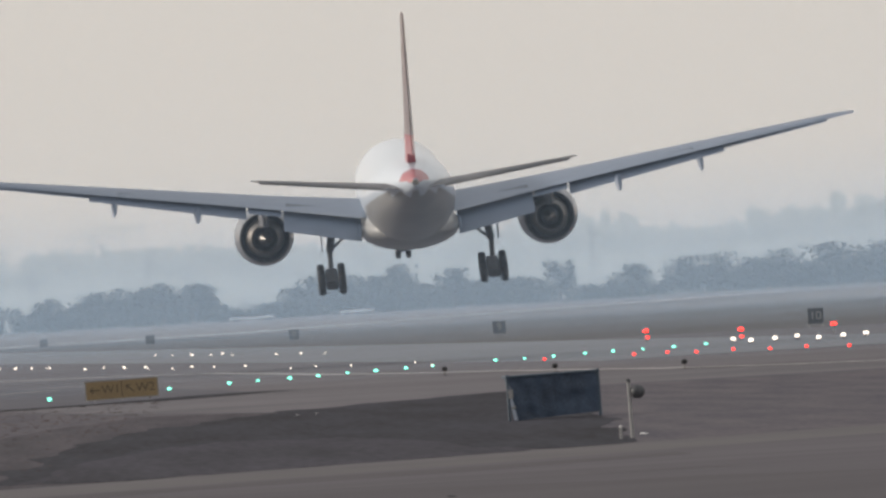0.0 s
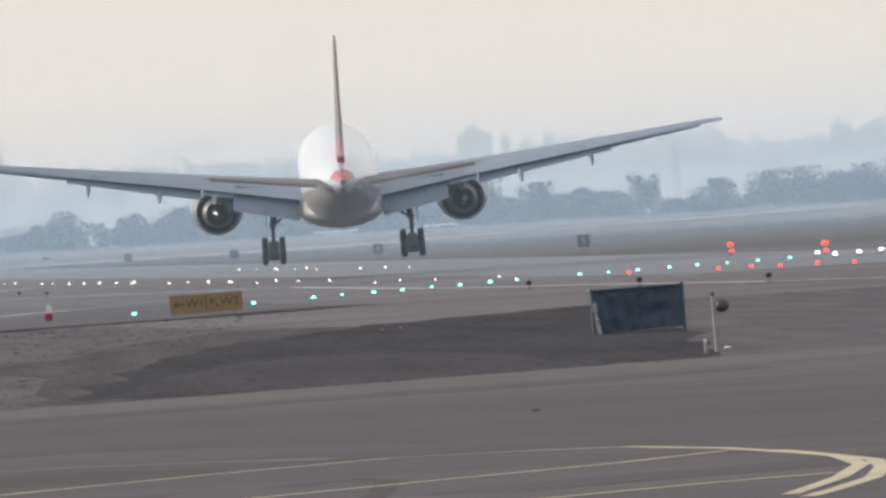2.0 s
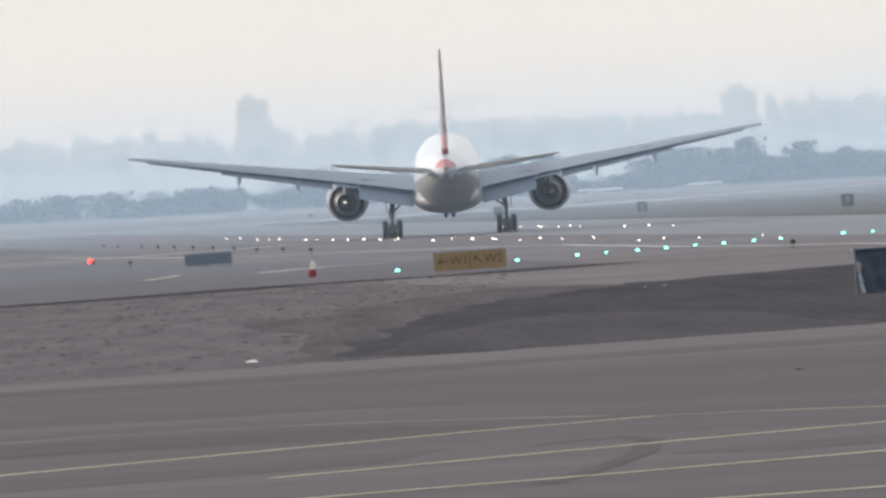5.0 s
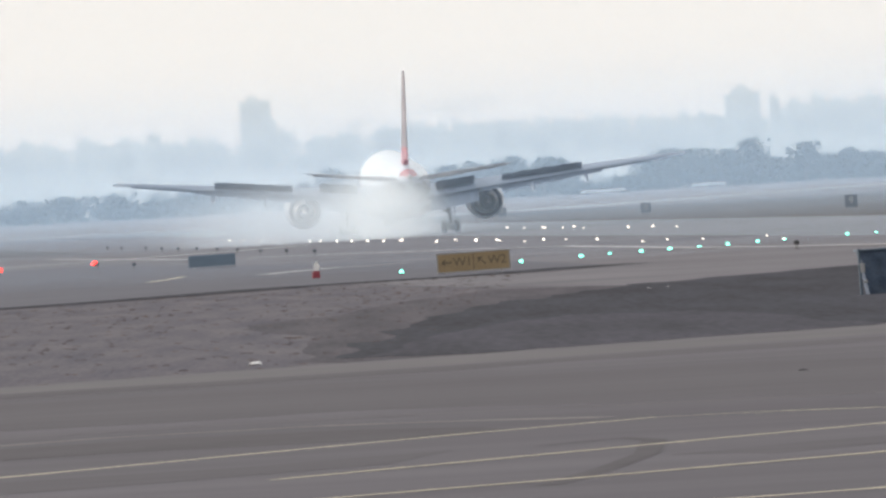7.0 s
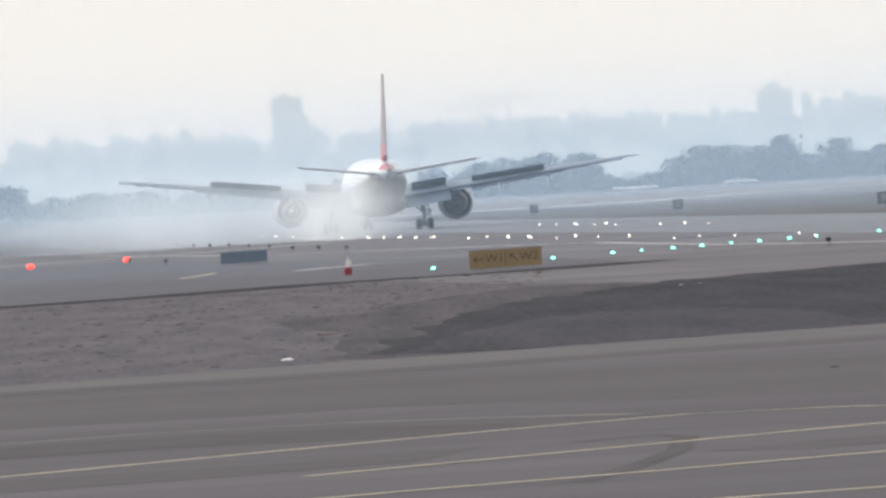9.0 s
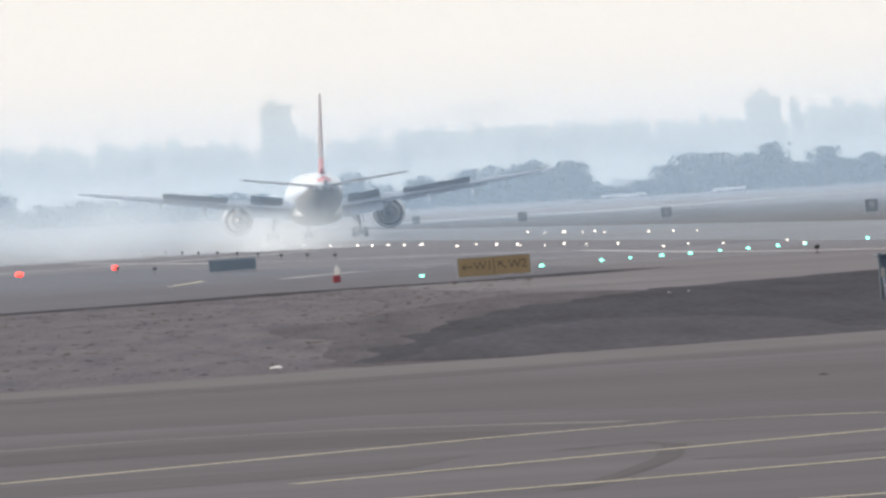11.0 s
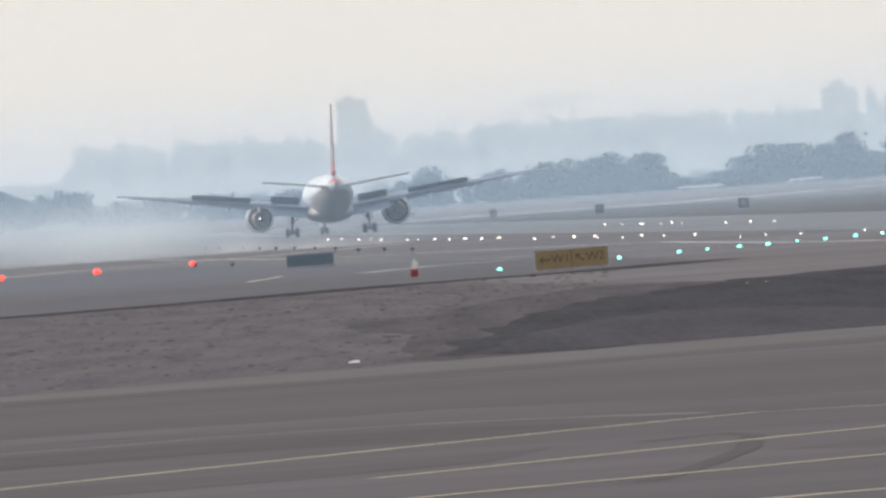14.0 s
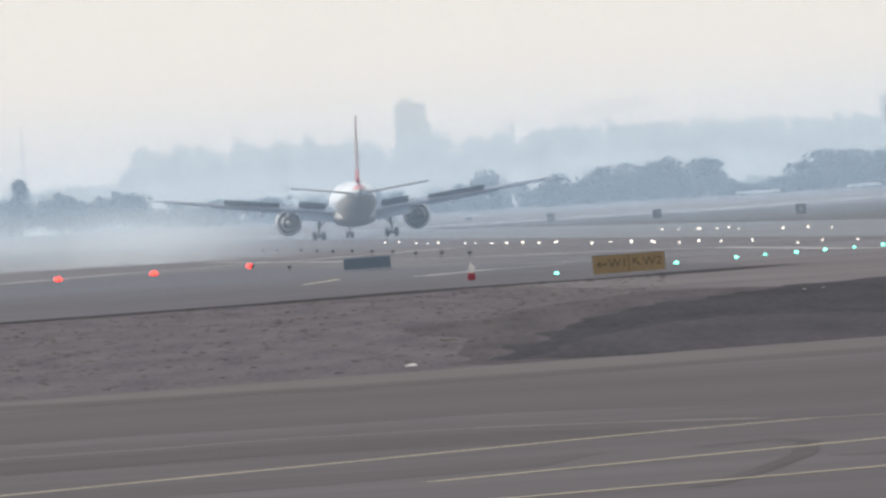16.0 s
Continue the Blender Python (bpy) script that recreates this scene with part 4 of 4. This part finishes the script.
def build_signs():
    s = new("taxiway_sign")
    s.matrix_basis = pose(9.66, 662, 0, 0, -.9, 0)
    tagged(s, "long yellow taxiway direction sign with dark arrows and numbers", "sign")
    bm = bmesh.new()
    box(bm, -1.82, 1.82, -.09, .09, .12, 1.06, .03)
    part("sign_panel", bm, M_SIGNYELLOW, s)
    bm = bmesh.new()
    for a in ((-1.86, -1.8, .1, 1.08), (1.8, 1.86, .1, 1.08), (-1.8, 1.8, 1.04, 1.08), (-1.8, 1.8, .1, .14)):
        box(bm, a[0], a[1], -.11, .11, a[2], a[3])
    part("sign_frame", bm, M_SIGNFRAME, s)
    for x in (-1.4, 0, 1.4):
        bm = bmesh.new()
        tube(bm, (x, 0, 0), (x, 0, .14), .05)
        part("leg", bm, M_SIGNFRAME, s)
    for x, turn in ((-1.35, 0), (.42, 40)):
        bm = bmesh.new()
        arrow(bm, x, .6, .5, turn)
        part("arrow", bm, M_SIGNINK, s, at=Matrix.Translation((0, -.1, 0)))
    lettering("number", "W1", s, -.55, .6, .62, -.1, M_SIGNINK)
    lettering("number", "W2", s, 1.2, .6, .62, -.1, M_SIGNINK)
    bm = bmesh.new()
    box(bm, -.02, .02, -.006, .006, .2, 1.0)
    part("divider", bm, M_SIGNINK, s, at=Matrix.Translation((0, -.1, 0)))

    s = new("taxiway_sign")
    s.matrix_basis = pose(-4.7, 880, 0, 0, -.6, 0)
    tagged(s, "low dark blue sign panel seen from behind beside the taxiway", "sign")
    bm = bmesh.new()
    box(bm, -1.58, 1.58, -.1, .1, .14, .92, .03)
    part("sign_panel", bm, M_SIGNDARK, s)
    for x in (-1.2, 1.2):
        bm = bmesh.new()
        tube(bm, (x, 0, 0), (x, 0, .16), .05)
        part("leg", bm, M_SIGNFRAME, s)
    bm = bmesh.new()
    box(bm, -1.7, 1.7, -.5, .5, 0, .06, .02)
    part("footing", bm, M_SHOULDER, s)
    # distance boards beside the runway
    for k, text in enumerate(("10", "9", "8", "7", "6", "5", "4")):
        y = 1120 + 305 * k
        x = 126.7 - .0453 * y
        b = new("distance_board")
        b.location = (x, y, 0)
        tagged(b, "black runway distance board on two short legs", "sign", "runway distance boards")
        bm = bmesh.new()
        box(bm, -.7, .7, -.12, .12, .2, 1.55, .05)
        part("board", bm, M_BLACK, b)
        for lx in (-.6, .6):
            bm = bmesh.new()
            tube(bm, (lx, 0, 0), (lx, 0, .24), .08)
            part("leg", bm, M_SIGNFRAME, b)
        if text:
            lettering("number", text, b, 0, .88, 1.25 if len(text) == 1 else 1.05, -.13, M_SIGNFRAME)
    # blue covered box at the apron edge
    b = new("covered_box")
    b.matrix_basis = pose(20.1, 424, 0, 0, -.8, 4)
    tagged(b, "blue tarpaulin-covered barrier box on dark burnt ground", "box")
    bm = bmesh.new()
    bmesh.ops.create_grid(bm, x_segments=26, y_segments=14, size=.5)
    for v in bm.verts:
        u, w = v.co.x, v.co.y + .5
        v.co = Vector((u * (2.96 - .25 * (1 - w) * (u < 0)) + (.12 * (1 - w) if u < 0 else 0), -.5 + .05 * noise.noise((u * 9, w * 4, 1)) + .03 * math.sin(u * 34 + w * 3), .03 + w * 1.42 - .03 * math.cos(u * 12) * w + .12 * (1 - w) * (.5 + u)))
    back = bmesh.ops.extrude_face_region(bm, geom=bm.faces[:])
    bmesh.ops.translate(bm, vec=(0, 1.0, 0), verts=[g for g in back["geom"] if isinstance(g, bmesh.types.BMVert)])
    part("tarpaulin", bm, M_TARP, b, "", True)
    bm = bmesh.new()
    box(bm, -1.56, 1.52, -.56, .56, 1.42, 1.5, .02)
    part("top_rail", bm, M_SIGNDARK, b)
    for x in (-1.5, 1.46):
        bm = bmesh.new()
        tube(bm, (x, -.5, 0), (x, -.5, 1.53), .05)
        part("corner_post", bm, M_SIGNDARK, b)
    for x, z0, z1 in ((-1.45, .75, 1.05), (-1.38, .42, .5)):
        bm = bmesh.new()
        box(bm, x - .04, x + .1, -.6, -.55, z0, z1, .01)
        part("reflector", bm, M_POST, b)
    # post with a dark lamp head
    p = new("lamp_post")
    p.matrix_basis = pose(18.85, 353.5, 0)
    tagged(p, "short pale post with a dark round lamp head", "lamp post")
    bm = bmesh.new()
    tube(bm, (0, 0, 0), (-.04, 0, 1.55), .055, .045, 12)
    part("pole", bm, M_POST, p)
    bm = bmesh.new()
    bmesh.ops.create_uvsphere(bm, u_segments=16, v_segments=10, radius=.2, matrix=Matrix.Translation((.2, 0, 1.27)) @ Matrix.Diagonal((1, 1, .95, 1)))
    part("lamp_head", bm, M_BLACK, p, "", True)
    bm = bmesh.new()
    tube(bm, (-.03, 0, 1.05), (.16, 0, 1.15), .025)
    part("bracket", bm, M_POST, p)
    bm = bmesh.new()
    tube(bm, (-.04, 0, 1.53), (-.04, 0, 1.62), .06)
    part("cap", bm, M_BLACK, p)
    for k, (x, h) in enumerate(((18.5, .34), (18.58, .3))):
        q = new("marker_stake")
        q.location = (x, 352.8 + k * 1.5, 0)
        tagged(q, "short pale marker stake beside the lamp post", "stake")
        bm = bmesh.new()
        tube(bm, (0, 0, 0), (0, 0, h), .04, .035, 8)
        part("stake_shaft", bm, M_POST, q)
        bm = bmesh.new()
        tube(bm, (0, 0, h), (0, 0, h + .04), .045, .02, 8)
        part("stake_cap", bm, M_SCRAP, q)
    # red marker with a white flag-like top
    g = new("marker_light")
    g.location = (1.75, 692, 0)
    tagged(g, "small red marker block with a white lamp on top", "marker")
    bm = bmesh.new()
    box(bm, -.21, .21, -.2, .2, 0, .4, .05)
    part("base", bm, M_REDPAINT, g)
    bm = bmesh.new()
    loft(bm, [[(-.12, y, .42), (.14, y, .42), (.22, y, .7), (.02, y, .95), (-.1, y, .7)] for y in (-.08, .08)])
    part("lamp_cover", bm, M_SCRAP, g)
    # litter
    for x, y, s, m, name, label in ((-.8, 331.5, .17, M_SCRAP, "scrap_sheet", "crumpled white scrap lying on the verge"), (10.45, 266, .14, M_DARK, "stone", "small dark stone lying on the apron"),
                                    (13.9, 500, .08, M_POST, "scrap_sheet", "pale scrap lying on burnt grass"), (14.7, 502, .07, M_POST, "scrap_sheet", "pale scrap lying on burnt grass"), (19.6, 362, .12, M_SCRAP, "scrap_sheet", "pale scrap lying on burnt grass")):
        bm = bmesh.new()
        bmesh.ops.create_icosphere(bm, subdivisions=2, radius=s)
        for v in bm.verts:
            v.co = Vector((v.co.x * (1 + .4 * noise.noise(v.co * 6)), v.co.y * .8, max(0, v.co.z * .32 * (1 + .8 * noise.noise(v.co * 9)))))
        ob = new(name, mesh_of(name, bm, m))
        ob.location = (x, y, .02)
        tagged(ob, label, "litter")


build_signs()

# ---------------------------------------------------------------- airfield lights
G_GREEN = glow("green_lamp_glow", (0.22, 1.0, 0.75), 3.4)
G_RED = glow("red_lamp_glow", (1.0, 0.022, 0.012), 6.0)
G_WHITE = glow("warm_white_lamp_glow", (1.0, 0.86, 0.72), 3.5)


def light_model(name, label, group, glowing, lens, stem, flat=.8):
    """A ground light: foot plate, stem, housing and a glowing lens."""
    ob = new(name)
    tagged(ob, label, "ground light", group)
    bm = bmesh.new()
    tube(bm, (0, 0, 0), (0, 0, .04), lens * 1.1, lens * .9, 10)
    part("foot_plate", bm, M_DARK, ob)
    bm = bmesh.new()
    tube(bm, (0, 0, .03), (0, 0, stem), .04, n=8)
    part("stem", bm, M_SIGNFRAME, ob)
    bm = bmesh.new()
    tube(bm, (0, .02, stem - lens * .5), (0, .02, stem - lens * .15), lens * .5, lens * .8, 10)
    part("housing", bm, M_DARK, ob)
    bm = bmesh.new()
    bmesh.ops.create_uvsphere(bm, u_segments=12, v_segments=8, radius=lens, matrix=Matrix.Translation((0, 0, stem + lens * .3)) @ Matrix.Diagonal((1, .7, flat, 1)))
    part("lens", bm, glowing if glowing else M_DARK, ob, "glowing lens" if glowing else "", True)
    return ob


def row(ob, spots):
    """Puts the first light and copies of it at (x, y, size)."""
    for i, (x, y) in enumerate(spots):
        m = Matrix.Translation((x, y, .03))
        if i == 0:
            ob.matrix_basis = m
        else:
            copy_thing(ob, m)


def build_lights():
    row(light_model("taxiway_light", "green glowing taxiway light on a short stem", "green taxiway lights", G_GREEN, .12, .03),
        ((6.24, 690), (13.2, 725), (16.98, 745), (20.86, 761), (22.73, 768), (26.74, 786), (35.8, 829), (39.78, 835), (42.38, 847), (44.63, 855), (49.29, 867), (52.2, 880), (28.98, 798)))
    row(light_model("taxiway_light", "small green glowing taxiway light on a short stem", "green taxiway lights", G_GREEN, .09, .03),
        ((18.92, 757), (24.9, 782), (30.91, 805), (37.73, 831), (46.92, 861)))
    row(light_model("stop_light", "red glowing stop light set low in the pavement", "red stop lights", G_RED, .095, .05),
        ((37.84, 806), (42.77, 795), (44.95, 798), (45.56, 778), (48.14, 784), (49.31, 768), (51.53, 769), (52.72, 750)))
    row(light_model("approach_light", "red glowing approach light set low by the runway", "red approach lights", G_RED, .29, .12, .62), ((-28.75, 993), (-21.6, 999), (-14.65, 1028)))
    row(light_model("guard_light", "red glowing guard light on a tall stem", "red guard lights", G_RED, .22, .7, .6), ((55.6, 1015), (57.4, 925), (64.2, 928)))
    row(light_model("guard_light", "red glowing guard light set low", "red guard lights", G_RED, .16, .2, .7), ((55.8, 1017), (57.5, 926)))
    row(light_model("runway_light", "bright white glowing runway end light", "white runway lights", G_WHITE, .16, .2), ((54.8, 892), (53.8, 857), (56.1, 868), (58.5, 882), (57.1, 840), (59.6, 853), (61.8, 863)))
    row(light_model("touchdown_light", "warm white glowing touchdown light in the runway", "white touchdown lights", G_WHITE, .09, .1),
        ((-6.0, 1543), (-4.3, 1530), (-2.18, 1435), (.25, 1395), (2.9, 1322), (5.4, 1272), (6.7, 1247), (8.2, 1236), (9.4, 1200), (11, 1195), (13.1, 1104), (16.2, 1090), (17.5, 1063), (20.4, 1019),
         (24.2, 1400), (26.9, 1346), (31.7, 1196), (33.6, 1183), (26.6, 1320), (29.3, 1308)))
    row(light_model("touchdown_light", "small warm white glowing touchdown light in the runway", "white touchdown lights", G_WHITE, .06, .08),
        ((18.7, 1008), (23.2, 962), (24.35, 884), (26.4, 896), (28.1, 874), (31.9, 861), (31.1, 812), (8.07, 1243), (10.7, 1186), (15.99, 1074), (17.4, 1044), (23.7, 984), (25.5, 1372), (27.9, 1297), (29.1, 1258), (34.6, 1145), (3.9, 1300), (-.9, 1410), (14.9, 1120), (21.5, 990)))
    row(light_model("edge_light", "unlit dark runway edge light on a stub", "unlit edge lights", None, .16, .3),
        ((-19.3, 1458), (-17.1, 1404), (-14, 1354), (-11.8, 1294), (-9.9, 1256), (-7.9, 1226), (-5.8, 1178), (-3.8, 1133), (-1.7, 1064), (.4, 1033), (2.5, 995), (27.8, 708), (32.1, 673), (36.8, 639), (-13.9, 985), (-10.5, 930)))


build_lights()


# ---------------------------------------------------------------- tyre smoke
M_SMOKE = thin("dense_tyre_smoke", (0.93, 0.98, 1.0), 0.18, 4.0, breakup=0.6, forward=0.15)
M_SMOKETHIN = thin("thinning_tyre_smoke", (0.88, 0.95, 1.0), 0.1, 12.0, breakup=0.6, forward=0.15)
scene.cycles.transparent_max_bounces = 48
PUFFS = []


def puff_mesh(name, wide, high, deep, material, seed):
    """A rounded cushion of smoke: two bulging shells one behind another, leaning back, each fading to its rim."""
    rng = random.Random(seed)
    bm = bmesh.new()
    uv = bm.loops.layers.uv.new("UVMap")
    for y0, share in ((-deep * .4, .85), (deep * .4, 1.0)):
        cx, cz = rng.uniform(-.1, .1) * wide, rng.uniform(-.06, .06) * high
        n, rings = 20, 5
        grid = []
        for j in range(rings + 1):
            q = j / rings
            grid.append([(bm.verts.new((cx + share * wide * q * math.cos(6.2832 * k / n), y0 - deep * .12 * (1 - q * q) + 1.3 * share * high * q * math.sin(6.2832 * k / n) - .5 * share * wide * q * math.cos(6.2832 * k / n), cz + share * high * q * math.sin(6.2832 * k / n))), q, k) for k in range(n)] if j else
                        [(bm.verts.new((cx, y0 - deep * .12, cz)), 0, 0)])
        for j in range(rings):
            for k in range(n):
                a, b = grid[j], grid[j + 1]
                quad = [a[0], b[k], b[(k + 1) % n]] if j == 0 else [a[k], b[k], b[(k + 1) % n], a[(k + 1) % n]]
                f = bm.faces.new([v for v, _, _ in quad])
                for loop, (_, q, kk) in zip(f.loops, quad):
                    loop[uv].uv = (.5 + .5 * q * math.cos(6.2832 * kk / n), .5 + .5 * q * math.sin(6.2832 * kk / n))
    return mesh_of(name, bm, material, True)


def build_smoke():
    dense = [puff_mesh("smoke_puff", 7.2, 6.2, 7, M_SMOKE, k) for k in range(3)]
    loose = [puff_mesh("smoke_puff", 17, 6.6, 14, M_SMOKETHIN, 10 + k) for k in range(3)]
    rng = random.Random(21)
    for k in range(7):
        ob = new("smoke_puff", dense[k % 3])
        tagged(ob, "white puff of tyre smoke over the runway", "smoke", "tyre smoke")
        PUFFS.append((ob, 5.35 + .17 * k, rng.choice((-5.5, -3, 0, 3.5)), .45 + .11 * k + rng.uniform(-.04, .04), rng.uniform(2.6, 4.6), 6.9, rng.uniform(-8, 4)))
    for k in range(8):
        ob = new("smoke_puff", loose[k % 3])
        tagged(ob, "thin bluish veil of drifting tyre smoke", "smoke", "tyre smoke")
        PUFFS.append((ob, 5.7 + .16 * k, rng.uniform(-8, 1), 1.0 + .15 * ((k * 5) % 8) + rng.uniform(-.04, .04), rng.uniform(1.6, 3.6), 7.5, rng.uniform(-40, 10)))


build_smoke()


# ---------------------------------------------------------------- what moves
def motions():
    # seconds; main gear place; heading to the right, nose up, right wing up
    flight = ((0, 33.1, 888.1, 6.07, .95, 2.5, 1.1), (.5, 31.4, 924.9, 4.70, .95, 3.1, 1.1), (1, 29.65, 961.7, 3.56, .95, 4.1, .9), (1.5, 27.95, 998.6, 2.82, .95, 4.1, .4),
              (2, 26.2, 1035.5, 2.43, .95, 4.0, 0), (2.5, 24.5, 1072.4, 2.25, .9, 3.7, -.2), (3, 22.8, 1109.2, 2.07, .85, 3.4, -.4), (3.5, 21.15, 1145.9, 1.81, .95, 3.2, -.2),
              (4, 19.6, 1182.5, 1.46, 1.2, 3.2, 0), (4.5, 18.1, 1219.1, 1.05, 1.25, 2.7, .1), (4.7, 17.45, 1233.6, .85, 1.2, 2.6, 0), (5.4, 15.6, 1284.5, .18, .2, 2.5, 0), (6, 14.4, 1327.5, .02, -1.0, 2.4, 0),
              (7, 12.7, 1399.1, 0, -2.0, 2.0, 0), (7.5, 11.95, 1434.4, 0, -2.2, 1.4, 0), (8, 10.8, 1469.5, 0, -2.3, .9, -.1), (8.5, 9.4, 1504.2, 0, -2.4, .4, -.1),
              (9, 7.75, 1538.7, 0, -2.5, .2, -.1), (9.2, 7.05, 1552.3, 0, -2.5, .1, 0), (11.3, 1.35, 1692.2, 0, -2.4, 0, -.1), (12, -.55, 1737.2, 0, -2.4, 0, -.2), (12.5, -2.05, 1768.7, 0, -2.4, 0, -.1),
              (13, -3.65, 1799.7, 0, -2.4, 0, 0), (13.5, -5.25, 1830.2, 0, -2.3, 0, 0), (14, -6.65, 1860.1, 0, -2.3, 0, 0), (14.5, -8.15, 1889.5, 0, -2.3, 0, 0),
              (15, -9.5, 1918.2, 0, -2.3, 0, 0), (15.5, -10.75, 1946.4, 0, -2.3, 0, 0), (16, -12.0, 1973.9, 0, -2.3, 0, 0))
    walk(airliner, [(t, pose(x, y, z, up, -bank, -head)) for t, x, y, z, head, up, bank in flight])
    for ob in airliner.children:
        if ob.name.startswith("wing"):
            s = 1 if ob.location.x > 0 else -1
            at = ob.location.copy()
            walk(ob, [(t, pose(at.x, at.y, at.z, 0, -s * a, 0)) for t, a in ((0, 3.0), (4.7, 3.0), (5.5, 2.2), (6.4, .2), (7, 0), (16, 0))])
    for ob, axis in SPOILERS:
        at = Matrix.Translation(ob.location)
        walk(ob, [(t, at @ Matrix.Rotation(radians(-a), 4, axis)) for t, a in ((0, 0), (5.5, 0), (6.3, 36), (7, 40), (16, 40))])
    for ob, gx in TRUCKS:
        walk(ob, [(t, pose(gx, 0, .67 - d, a, 0, 0)) for t, d, a in ((0, .65, 13), (4.7, .6, 13), (5.3, .25, 9), (5.7, .03, 1), (6.2, 0, 0), (16, 0, 0))])
    for ob, born, side, drift, height, half, aft in PUFFS:
        # rises from the tyre tracks where the wheels have just touched, then drifts off with the wind
        k = min(max((born - 5.4) / 1.6, 0), 1)
        sink = 1.1 if half < 7 else .12   # the dense smoke settles and thins out
        x0, y0 = 15.6 - 2.9 * k + side, 1284.5 + 114.6 * k + aft
        rows = [(0, pose(x0, y0, -half - 3)), (born - .3, pose(x0, y0, -half - 3)), (born + .35, pose(x0, y0, height * .55))]
        for t, blown in ((6.3, -1.5), (7, -5), (8, -9.5), (9, -15), (10.5, -20), (12.5, -25), (16, -30)):
            if t > born + .5:
                rows.append((t, pose(x0 + drift * blown, y0 - 2.0 * (t - born), height * min(1, .6 + .15 * (t - born)) - sink * max(0, t - 8.2), 0, 3 * math.sin(t), 0)))
        walk(ob, rows)


motions()
